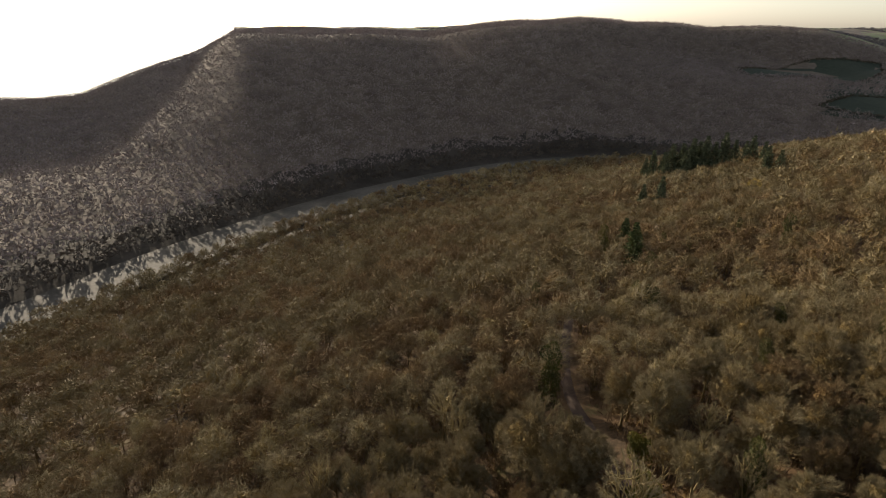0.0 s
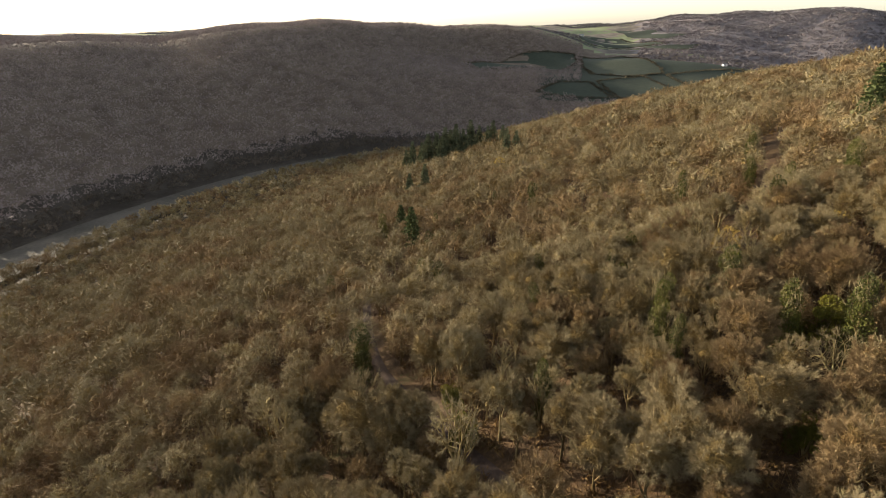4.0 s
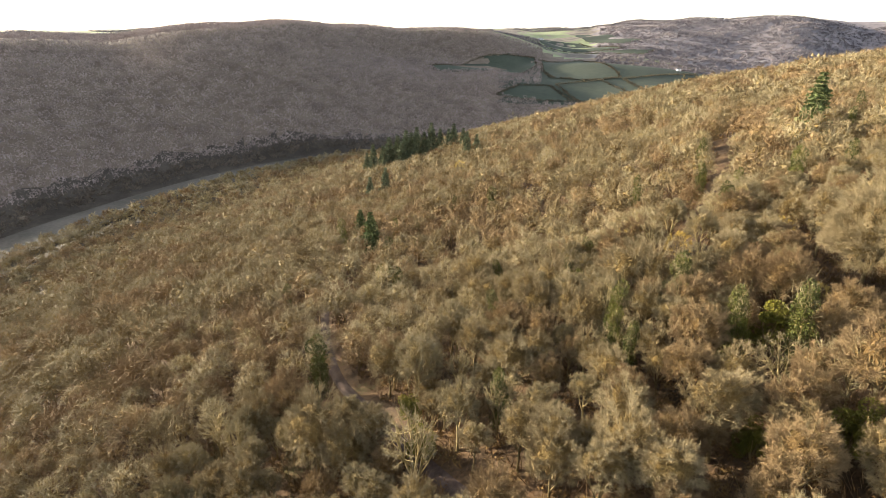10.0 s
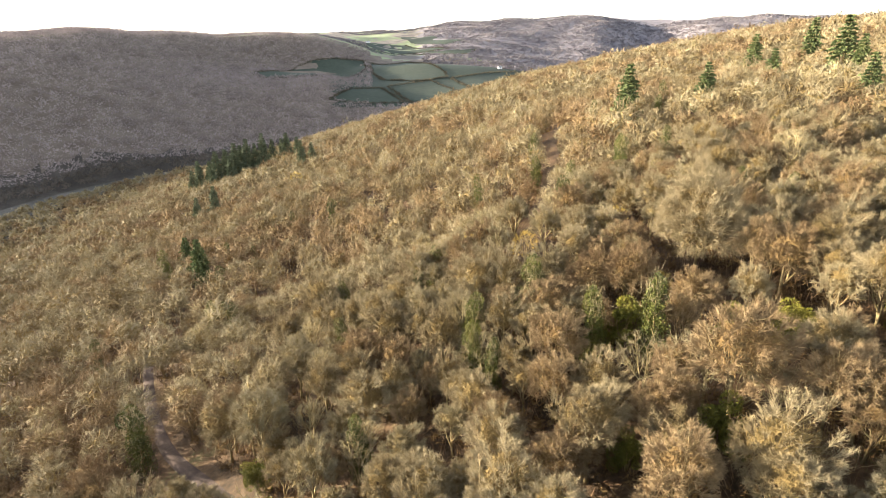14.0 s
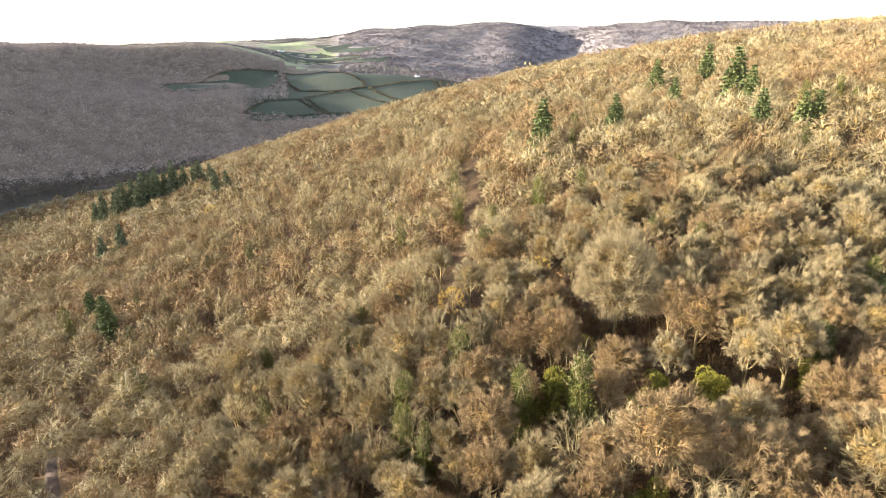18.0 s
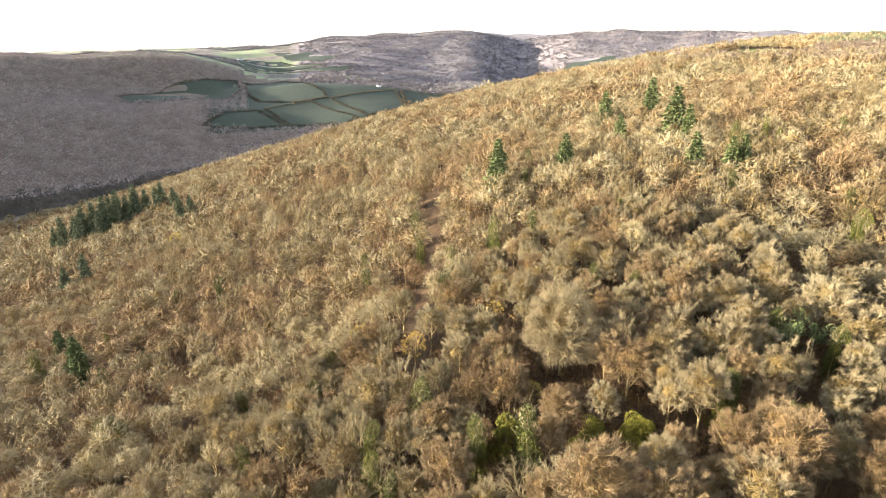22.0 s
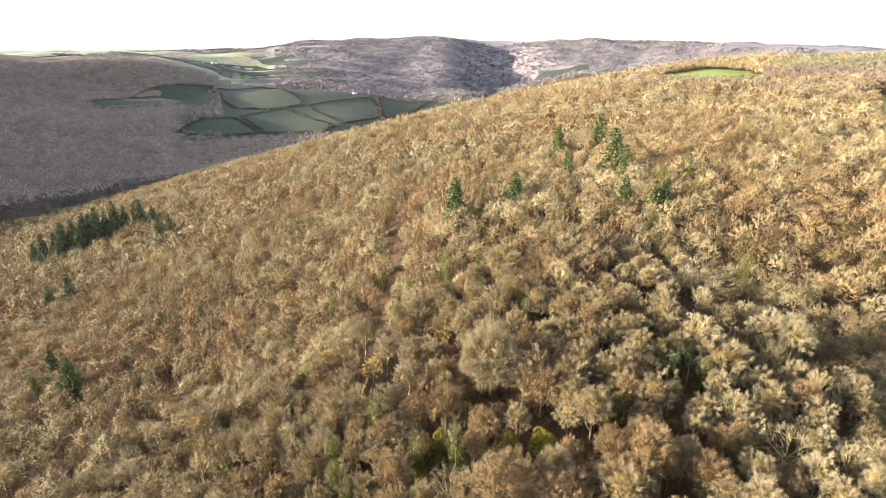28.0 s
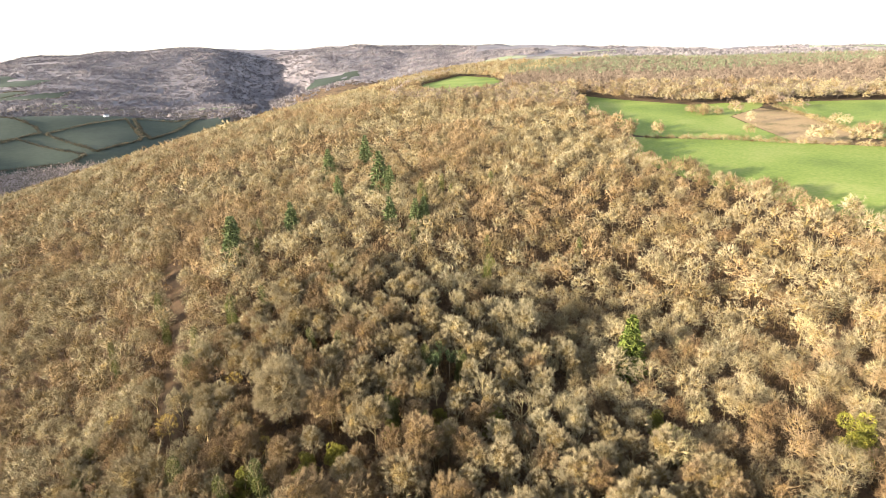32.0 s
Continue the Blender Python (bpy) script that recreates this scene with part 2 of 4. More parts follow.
M_HEDGE = material("hedge_stems", ((0.1, (0.045, 0.04, 0.026)), (0.5, (0.075, 0.065, 0.042)), (0.9, (0.11, 0.09, 0.06))), 0.05, 0.4, 0.95, island=0.2)
M_BANK = material("river_bank", ((0.1, (0.035, 0.029, 0.022)), (0.5, (0.05, 0.042, 0.033)), (0.9, (0.07, 0.058, 0.046))), 0.03, 0.3, 0.95, 0.2)
M_FLOOR = material("valley_floor", ((0.1, (0.09, 0.07, 0.053)), (0.5, (0.125, 0.098, 0.075)), (0.9, (0.15, 0.12, 0.092))), 0.03, 0.3, 0.95, 0.5)
M_WATER = material("river_water", ((0.2, (0.05, 0.045, 0.035)), (0.8, (0.09, 0.08, 0.065))), 0.01, 0.3, 0.8, 0.03, spec=0.12)
M_BARK = material("bark", ((0.1, (0.0824, 0.06082, 0.0289)), (0.5, (0.1545, 0.116, 0.0551)), (0.9, (0.2575, 0.1949, 0.09643))), 0.3, 4.0, 0.9, 0.02, objects=0.25)
M_PALE = material("pale_bark", ((0.1, (0.1253, 0.09641, 0.04764)), (0.5, (0.2193, 0.1716, 0.08299)), (0.9, (0.3342, 0.27, 0.1361))), 0.3, 4.0, 0.9, 0.02, objects=0.2)
M_OAK = material("oak_twigs", ((0.1, (0.1225, 0.09013, 0.04191)), (0.45, (0.1882, 0.148, 0.08283)), (0.75, (0.2372, 0.1911, 0.1097)), (0.95, (0.245, 0.2008, 0.09979))), 0.1, 0.4, 0.9, detail=1.0, island=0.12, objects=0.3, tone=0.7)
M_ASH = material("ash_twigs", ((0.1, (0.1421, 0.1136, 0.05988)), (0.5, (0.2107, 0.1724, 0.09979)), (0.9, (0.2744, 0.2293, 0.1347))), 0.1, 0.4, 0.9, detail=1.0, island=0.12, objects=0.3, tone=0.7)
M_BEECH = material("beech_twigs", ((0.1, (0.12, 0.07544, 0.03526)), (0.5, (0.178, 0.1254, 0.0666)), (0.9, (0.24, 0.1685, 0.08815))), 0.1, 0.4, 0.9, detail=1.0, island=0.12, objects=0.3, tone=0.7)
# Inner twigs: darker copies of the twig colours, painting the shade inside crowns.
I_OAK = material("oak_inner_shade", ((0.1, (0.09198, 0.06233, 0.02294)), (0.5, (0.1461, 0.1013, 0.03751)), (0.9, (0.1947, 0.1364, 0.0514))), 0.2, 0.8, 0.95, island=0.2, tone=0.45)
I_ASH = material("ash_inner_shade", ((0.1, (0.1028, 0.07594, 0.0326)), (0.5, (0.1622, 0.1198, 0.0514)), (0.9, (0.2163, 0.1617, 0.06943))), 0.2, 0.8, 0.95, island=0.2, tone=0.45)
I_BEECH = material("beech_inner_shade", ((0.1, (0.08652, 0.05358, 0.02082)), (0.5, (0.1352, 0.08568, 0.03404)), (0.9, (0.1785, 0.1169, 0.04581))), 0.2, 0.8, 0.95, island=0.2, tone=0.45)
# Also paled and blued for haze, like M_VALLEY.
I_VALLEY = material("valley_inner_shade", ((0.1, (0.1282, 0.1035, 0.09539)), (0.9, (0.2136, 0.1762, 0.1634))), 0.03, 0.2, 0.95)
I_LARCH = material("larch_inner_shade", ((0.1, (0.09, 0.065, 0.047)), (0.9, (0.16, 0.12, 0.088))), 0.03, 0.3, 0.95)
# The far hillside's haze is mixed into this colour, pale and bluish.
M_VALLEY = material("hazed_valley_twigs", ((0.1, (0.1655, 0.1343, 0.1242)), (0.5, (0.2403, 0.1962, 0.1802)), (0.9, (0.2991, 0.2479, 0.2287))), 0.03, 0.2, 0.95, island=0.06, tone=0.15)
M_LARCH = material("larch_twigs", ((0.1, (0.08925, 0.06545, 0.04756)), (0.5, (0.136, 0.102, 0.0738)), (0.9, (0.1827, 0.1419, 0.1033))), 0.02, 0.3, 0.95, island=0.25, tone=0.45)
# Greyer and paler than M_FIR: haze is put into the needle colour.
M_FAR_FIR = material("hazed_needles", ((0.1, (0.0585, 0.06864, 0.0396)), (0.5, (0.104, 0.1186, 0.066)), (0.9, (0.156, 0.1685, 0.0924))), 0.3, 1.5, 0.9, island=0.2)
M_FIR = material("fir_needles", ((0.1, (0.0425, 0.0572, 0.022)), (0.5, (0.085, 0.104, 0.0385)), (0.9, (0.1438, 0.1625, 0.0572))), 0.4, 2.5, 0.85, island=0.3, objects=0.2)
M_SPRUCE = material("bright_needles", ((0.1, (0.036, 0.0525, 0.0096)), (0.5, (0.076, 0.0938, 0.016)), (0.9, (0.128, 0.1387, 0.028))), 0.4, 2.5, 0.85, island=0.3)
M_IVY = material("ivy_leaves", ((0.1, (0.01794, 0.02332, 0.00432)), (0.5, (0.05382, 0.0592, 0.00864)), (0.9, (0.13, 0.1238, 0.01728))), 0.3, 2.0, 0.7, island=0.35, objects=0.2, spec=0.2)
M_LAUREL = material("evergreen_leaves", ((0.1, (0.03808, 0.04234, 0.006)), (0.5, (0.1008, 0.09576, 0.012)), (0.9, (0.2128, 0.1814, 0.0228))), 0.3, 2.0, 0.7, island=0.35, objects=0.25, spec=0.2)
M_SCRUB = material("scrub_stems", ((0.1, (0.065, 0.038, 0.02)), (0.5, (0.115, 0.07, 0.037)), (0.9, (0.16, 0.12, 0.06))), 0.08, 0.6, 0.95, island=0.3)
M_THICKET = material("thicket_stems", ((0.1, (0.0721, 0.03996, 0.01512)), (0.5, (0.1288, 0.07605, 0.0289)), (0.9, (0.1905, 0.1283, 0.04956))), 0.09, 0.6, 0.95, island=0.25)
M_ALDER = material("alder_twigs", ((0.1, (0.05957, 0.04932, 0.03852)), (0.5, (0.0936, 0.07658, 0.0603)), (0.9, (0.1276, 0.1039, 0.08201))), 0.03, 0.2, 0.95, island=0.06)
M_GOLD = material("yellow_twigs", ((0.1, (0.2, 0.13, 0.035)), (0.5, (0.34, 0.24, 0.06)), (0.9, (0.42, 0.33, 0.09))), 0.1, 0.8, 0.9, island=0.3)
M_WHITE = material("white_render", ((0.2, (0.5, 0.49, 0.46)), (0.8, (0.66, 0.65, 0.62))), 0.2, 2.0, 0.7)
M_SLATE = material("slate_roof", ((0.2, (0.1, 0.1, 0.11)), (0.8, (0.2, 0.2, 0.21))), 0.3, 3.0, 0.6)
M_PANE = material("window_pane", ((0.2, (0.02, 0.025, 0.03)), (0.8, (0.04, 0.05, 0.06))), 0.3, 3.0, 0.1, spec=0.6)


# ---- meshes ----
def mesh_from(name, verts, faces, materials, slots=None, smooth_faces=False):
    """A mesh from an (n, 3) array of places and an (m, 3 or 4) array of corners."""
    verts, faces = np.asarray(verts, np.float32), np.asarray(faces, np.int32)
    me = bpy.data.meshes.new(name)
    k = faces.shape[1]
    me.vertices.add(len(verts))
    me.vertices.foreach_set("co", verts.ravel())
    me.loops.add(faces.size)
    me.loops.foreach_set("vertex_index", faces.ravel())
    me.polygons.add(len(faces))
    me.polygons.foreach_set("loop_start", np.arange(0, faces.size, k, dtype=np.int32))
    if slots is not None:
        me.polygons.foreach_set("material_index", np.asarray(slots, np.int32))
    me.polygons.foreach_set("use_smooth", np.full(len(faces), smooth_faces))
    for m in materials:
        me.materials.append(m)
    me.update(calc_edges=True)
    return me


def soup(name, groups, grain=0.5):
    """A mesh of loose triangles; groups: ((triangles (n, 3, 3), their shading normals (n, 3)), material)."""
    tris, ways, slots, tones = [], [], [], []
    for i, ((t, w, *tone), m) in enumerate(groups):
        tones.append(np.repeat(tone[0], 3 * len(t) // len(tone[0])) if tone else np.zeros(3 * len(t)))
        if w.ndim == 2:
            # loose twigs: wind each so that its face looks the way its normal does, and shade it partly by its own face
            face = np.cross(t[:, 1] - t[:, 0], t[:, 2] - t[:, 0])
            turn = (face * w).sum(1) < 0
            t = np.where(turn[:, None, None], t[:, [1, 0, 2]], t)
            face = unit(np.where(turn[:, None], -face, face))
            w = np.repeat(unit(w * 0.7 + face * grain)[:, None], 3, 1)
        tris.append(t), ways.append(w), slots.append(np.full(len(t), i))
    tris, ways, slots = np.concatenate(tris), np.concatenate(ways), np.concatenate(slots)
    me = mesh_from(name, tris.reshape(-1, 3), np.arange(len(tris) * 3).reshape(-1, 3), [m for t, m in groups], slots)
    at = me.attributes.new("custom_normal", "FLOAT_VECTOR", "POINT")
    at.data.foreach_set("vector", ways.astype(np.float32).ravel())
    if any(t.any() for t in tones):
        me.attributes.new("tone", "FLOAT", "POINT").data.foreach_set("value", np.concatenate(tones).astype(np.float32))
    me.update()
    return me


def both(*pairs):
    return np.concatenate([p[0] for p in pairs]), np.concatenate([p[1] for p in pairs])


def part(name, mesh, parent, label=""):
    ob = new(name, mesh)
    ob.parent = parent
    return tagged(ob, label)


def unit(v):
    return v / (np.linalg.norm(v, axis=-1, keepdims=True) + 1e-9)


def slivers(rng, start, way, length, width):
    """Thin tapering triangles from start along way."""
    side = unit(np.cross(way, rng.normal(size=way.shape))) * np.asarray(width)[..., None] * 0.5
    tip = start + way * np.asarray(length)[..., None]
    return np.stack([start - side, start + side, tip], -2).reshape(-1, 3, 3), unit(np.cross(way, side)).reshape(-1, 3)


def tube(points, radii, sides):
    """Corners and quads of a tapering tube along points."""
    points = np.asarray(points, float)
    along = unit(np.gradient(points, axis=0))
    a = unit(np.cross(along, np.array([0.31, 0.95, 0.05])))
    b = np.cross(along, a)
    turn = np.arange(sides) * 2 * np.pi / sides
    ring = np.cos(turn)[None, :, None] * a[:, None] + np.sin(turn)[None, :, None] * b[:, None]
    v = points[:, None] + ring * np.asarray(radii)[:, None, None]
    n = len(points)
    i, j = np.meshgrid(np.arange(n - 1), np.arange(sides), indexing="ij")
    k = (j + 1) % sides
    f = np.stack([i * sides + j, i * sides + k, (i + 1) * sides + k, (i + 1) * sides + j], -1).reshape(-1, 4)
    return v.reshape(-1, 3), f


def join_tubes(parts):
    vs, fs, n = [], [], 0
    for v, f in parts:
        vs.append(v), fs.append(f + n)
        n += len(v)
    return np.concatenate(vs), np.concatenate(fs)


def dome(rng, n, radius, height, lobed, inner=0.5):
    """Places on lobed domes: outward ways, and offsets from each tree's foot. radius and height have one value a tree."""
    T = len(radius)
    out = unit(rng.normal(size=(T, n, 3)))
    out[..., 2] = np.where(out[..., 2] < -0.35, -out[..., 2], out[..., 2])
    lump = np.ones((T, n))
    for _ in range(lobed):
        axis = unit(rng.normal(size=(T, 1, 3)) + [0, 0, 0.5])
        lump += 0.34 * np.exp(-((1 - (out * axis).sum(-1)) / 0.12)) - 0.02
    reach = lump * (1 - inner * rng.uniform(0, 1, (T, n)) ** 2.2) * 0.86
    tall = np.minimum(height * 0.4, radius * 1.1)
    p = out * reach[..., None] * np.stack([radius, radius, tall], -1)[:, None]
    p[..., 2] += (0.97 * height - tall)[:, None]
    return out, p


def sprigs(rng, out, p, length, width, radial=0.8, spread=0.6, even=1.0):
    """Twig triangles on a crown: they point outward, more or less, and are shaded as its rounded surface."""
    way = unit(out * radial + rng.normal(size=out.shape) * spread + [0, 0, 0.2])
    side = unit(np.cross(way, out) + rng.normal(size=out.shape) * 0.3) * np.asarray(width)[..., None] * 0.5
    start = p - way * np.asarray(length)[..., None] * 0.6
    tri = np.stack([start - side, start + side, start + way * np.asarray(length)[..., None]], -2).reshape(-1, 3, 3)
    return tri, unit(out * even + [0, 0, 0.12 + (1 - even)]).reshape(-1, 3)


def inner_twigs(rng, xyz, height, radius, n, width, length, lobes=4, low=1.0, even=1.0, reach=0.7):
    """Inner twigs of many crowns, fewer and broader than the outer ones; mostly coloured darker to paint shade."""
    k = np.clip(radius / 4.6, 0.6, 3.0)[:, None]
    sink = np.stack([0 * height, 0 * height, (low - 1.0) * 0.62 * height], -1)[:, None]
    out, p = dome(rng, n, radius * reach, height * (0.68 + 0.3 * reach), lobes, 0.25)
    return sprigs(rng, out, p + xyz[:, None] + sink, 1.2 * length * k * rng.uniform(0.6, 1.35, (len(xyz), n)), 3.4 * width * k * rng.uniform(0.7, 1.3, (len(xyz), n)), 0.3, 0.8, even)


def dome_ends(rng, n, radius, height, lobed=5, low=-0.3):
    """Branch ends spread evenly over lobed domes: outward ways, and offsets from each tree's foot. radius and height have one value a tree."""
    T = len(radius)
    z = 1.0 - (1.0 - low) * (np.arange(n) + 0.5) / n
    turn = np.arange(n)[None] * 2.39996 + rng.uniform(0, 6.28, (T, 1))
    flat = np.sqrt(1 - z * z)
    out = unit(np.stack([flat * np.cos(turn), flat * np.sin(turn), np.broadcast_to(z, (T, n))], -1) + rng.normal(0, 0.13, (T, n, 3)))
    lump = np.full((T, n), 0.86)
    for _ in range(lobed):
        axis = unit(rng.normal(size=(T, 1, 3)) + [0, 0, 0.4])
        lump += 0.3 * np.exp(-((1 - (out * axis).sum(-1)) / 0.13))
    tall = np.minimum(height * 0.42, radius * 1.15)
    p = out * (lump * rng.uniform(0.8, 1.06, (T, n)))[..., None] * np.stack([radius, radius, tall], -1)[:, None]
    p[..., 2] += (0.95 * height - tall)[:, None]
    return out, p


def crowns(rng, xyz, height, radius, n, width, length, per=6, low=1.0, even=1.0, radial=0.8, tuft=0.45):
    """The outer twigs of many bare crowns at once, in fans at the branch ends. low under 1: the crown reaches nearer to the ground."""
    T, ends = len(xyz), max(5, round(n / per))
    k = np.clip(radius / 3.6, 0.6, 3.0)[:, None, None]
    sink = np.stack([0 * height, 0 * height, (low - 1.0) * 0.62 * height], -1)[:, None]
    out, p = dome_ends(rng, ends, radius, height)
    p = p + xyz[:, None] + sink
    fan = unit(out[:, :, None] * radial + rng.normal(size=(T, ends, per, 3)) * 0.62 + [0, 0, 0.15])
    ln = length * k * rng.uniform(0.6, 1.35, (T, ends, per))
    wide = width * k * rng.uniform(0.7, 1.3, (T, ends, per))
    start = p[:, :, None] - fan * (ln * 0.55)[..., None] + rng.normal(size=fan.shape) * 0.12 * length
    side = unit(np.cross(fan, out[:, :, None]) + rng.normal(size=fan.shape) * 0.3) * wide[..., None] * 0.5
    tri = np.stack([start - side, start + side, start + fan * ln[..., None]], -2).reshape(-1, 3, 3)
    return tri, unit(out[:, :, None] * 0.75 * even + fan * tuft + [0, 0, 0.1 + (1 - even)]).reshape(-1, 3)


def boles(rng, xyz, height, radius, limbs):
    """Trunk and limb triangles for many trees."""
    T = len(xyz)
    lean = np.concatenate([rng.normal(0, 0.06, (T, 2)), np.ones((T, 1))], 1)
    ups = [slivers(rng, xyz - [0, 0, 0.4], unit(lean), height * 0.75, height * 0.045) for _ in range(2)]
    if limbs:
        way = unit(np.concatenate([rng.normal(0, 0.75, (T, limbs, 2)), rng.uniform(0.7, 1.4, (T, limbs, 1))], 2))
        start = xyz[:, None] + np.array([0, 0, 1.0]) * (height[:, None] * rng.uniform(0.2, 0.4, (T, limbs)))[..., None]
        ups.append(slivers(rng, start, way, height[:, None] * rng.uniform(0.45, 0.6, (T, limbs)), height[:, None] * 0.018 + 0 * way[..., 0]))
    return both(*ups)


def scatter(rng, x0, x1, y0, y1, spacing, keep, loose=0.42):
    gx, gy = np.meshgrid(np.arange(x0, x1, spacing), np.arange(y0, y1, spacing * 0.87))
    gx = gx + (np.arange(gx.shape[0]) % 2)[:, None] * spacing * 0.5
    x = (gx + rng.uniform(-loose, loose, gx.shape) * spacing).ravel()
    y = (gy + rng.uniform(-loose, loose, gx.shape) * spacing).ravel()
    ok = keep(x, y)
    x, y = x[ok], y[ok]
    ok = ~open_land(x, y)
    return x[ok], y[ok]


def stand(x, y, sink=0.25):
    return np.stack([x, y, terrain(x, y) - sink], -1)


# ---- ground ----
def build_ground():
    rings = np.concatenate([[0.0], np.geomspace(6, 4950, 190)])
    turns = np.arange(360) * 2 * np.pi / 360
    R, A = np.meshgrid(rings[1:], turns, indexing="ij")
    x, y = R * np.sin(A), R * np.cos(A)
    z = terrain(x, y)
    bed = off_line(RIVER, x, y)
    z = np.where(bed < 40, -195.5, np.where(bed < 70, np.minimum(z, -191.5), z))
    v = np.concatenate([[[0, 0, float(terrain(0.0, 0.0))]], np.stack([x, y, z], -1).reshape(-1, 3)])
    n, s = len(rings) - 1, 360
    i, j = np.meshgrid(np.arange(n - 1), np.arange(s), indexing="ij")
    k = (j + 1) % s
    q = np.stack([1 + i * s + j, 1 + (i + 1) * s + j, 1 + (i + 1) * s + k, 1 + i * s + k], -1).reshape(-1, 4)
    f = np.concatenate([q[:, [0, 1, 2]], q[:, [0, 2, 3]], np.stack([np.zeros(s, int), 1 + np.arange(s), 1 + (np.arange(s) + 1) % s], -1)])
    c = v[f].mean(1)
    r, az = np.hypot(c[:, 0], c[:, 1]), np.degrees(np.arctan2(c[:, 0], c[:, 1]))
    slots = np.zeros(len(f), int)
    slots[(r > 400) & (spur_height(c[:, 0], c[:, 1]) < -165)] = 4
    slots[(r < 1400) & (off_line(RIVER, c[:, 0], c[:, 1]) < 120)] = 5
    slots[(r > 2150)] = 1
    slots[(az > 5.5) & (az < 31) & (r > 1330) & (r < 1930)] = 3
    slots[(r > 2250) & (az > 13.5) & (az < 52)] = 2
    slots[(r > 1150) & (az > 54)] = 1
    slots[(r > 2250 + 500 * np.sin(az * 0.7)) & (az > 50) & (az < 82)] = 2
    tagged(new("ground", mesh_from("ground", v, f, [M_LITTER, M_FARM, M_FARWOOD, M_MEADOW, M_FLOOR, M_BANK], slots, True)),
           "brown leaf-littered hillsides running out to farmland with haze in its colour", "ground", kind="structure")


def drape(name, poly, step, lift, mat, label, category):
    """A sheet over the ground inside an outline."""
    xs, ys = [p[0] for p in poly], [p[1] for p in poly]
    nx, ny = int((max(xs) - min(xs)) / step) + 2, int((max(ys) - min(ys)) / step) + 2
    x, y = np.meshgrid(min(xs) + np.arange(nx) * step, min(ys) + np.arange(ny) * step, indexing="ij")
    v = np.stack([x, y, terrain(x, y) + lift], -1).reshape(-1, 3)
    i, j = np.meshgrid(np.arange(nx - 1), np.arange(ny - 1), indexing="ij")
    q = np.stack([i * ny + j, (i + 1) * ny + j, (i + 1) * ny + j + 1, i * ny + j + 1], -1).reshape(-1, 4)
    c = v[q].mean(1)
    q = q[inside(poly, c[:, 0], c[:, 1])]
    return tagged(new(name, mesh_from(name, v, q, [mat], None, True)), label, category, kind="structure")


def ribbon(name, line, half, lift, mat, label, category, level=None):
    """A strip along a line, on the ground or at one level."""
    pts = np.array(line, float)
    for _ in range(3):
        a, b = pts[:-1] * 0.75 + pts[1:] * 0.25, pts[:-1] * 0.25 + pts[1:] * 0.75
        pts = np.concatenate([pts[:1], np.stack([a, b], 1).reshape(-1, 2), pts[-1:]])
    d = unit(np.gradient(pts, axis=0))
    side = np.stack([d[:, 1], -d[:, 0]], -1)
    cols = np.linspace(-half, half, 5)
    p = pts[:, None] + side[:, None] * cols[None, :, None]
    z = terrain(pts[:, 0], pts[:, 1])[:, None] + lift + 0 * cols - 0.06 * (np.abs(cols) > half * 2) if level is None else np.full(p.shape[:2], level)
    if level is None:
        z = np.maximum(z, terrain(p[..., 0], p[..., 1]) + 0.1)
        z[:, [0, -1]] = terrain(p[:, [0, -1], 0], p[:, [0, -1], 1]) - 0.3
    v = np.concatenate([p, z[..., None]], -1).reshape(-1, 3)
    n = len(pts)
    i, j = np.meshgrid(np.arange(n - 1), np.arange(4), indexing="ij")
    q = np.stack([i * 5 + j, (i + 1) * 5 + j, (i + 1) * 5 + j + 1, i * 5 + j + 1], -1).reshape(-1, 4)
    return tagged(new(name, mesh_from(name, v, q, [mat], None, True)), label, category, kind="structure")


def build_backdrop():
    """A glowing sheet added at the open end of the valley, in place of the low sun's glare."""
    turn = np.radians(np.linspace(-112, -46, 40))
    z = np.linspace(-230, -22, 4)
    A, Z = np.meshgrid(turn, z, indexing="ij")
    v = np.stack([1780 * np.sin(A), 1780 * np.cos(A), Z], -1).reshape(-1, 3)
    i, j = np.meshgrid(np.arange(39), np.arange(3), indexing="ij")
    q = np.stack([i * 4 + j, (i + 1) * 4 + j, (i + 1) * 4 + j + 1, i * 4 + j + 1], -1).reshape(-1, 4)
    # The emission stands for sun glare; the sheet itself is no light source.
    m = bpy.data.materials.new("sun_glare_glow")
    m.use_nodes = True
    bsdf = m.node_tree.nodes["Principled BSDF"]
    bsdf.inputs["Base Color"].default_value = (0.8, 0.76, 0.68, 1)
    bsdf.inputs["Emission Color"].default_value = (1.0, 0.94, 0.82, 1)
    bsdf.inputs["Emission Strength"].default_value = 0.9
    tagged(new("backdrop", mesh_from("backdrop", v, q, [m], None, True)), "glowing sheet for the sun's glare at the valley's open end", "sky", kind="structure")


build_ground()
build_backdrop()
ribbon("water", RIVER, 27.0, 0, M_WATER, "muddy tidal river on the shaded valley floor", "river", level=-192.4)
ribbon("road", LANE, 1.6, 0.2, M_LANE, "narrow reddish-brown stone track winding through the wood", "track")
drape("field", FIELD_NEAR, 2, 0.3, M_GRASS, "bright green pasture beside the wood's edge", "field")
drape("field", FIELD_TOP, 2, 0.3, M_GRASS, "bright green pasture on the hilltop", "field")
drape("field", PLOUGH, 1.2, 0.45, M_PLOUGH, "brown ploughed strip between green pastures", "field")
drape("field", FIELD_EAST, 2, 0.3, M_GRASS, "bright green pasture behind a thin hedge", "field")
drape("field", FIELD_RIDGE, 6, 0.8, M_GRASS, "green field on the ridge behind a belt of trees", "field")
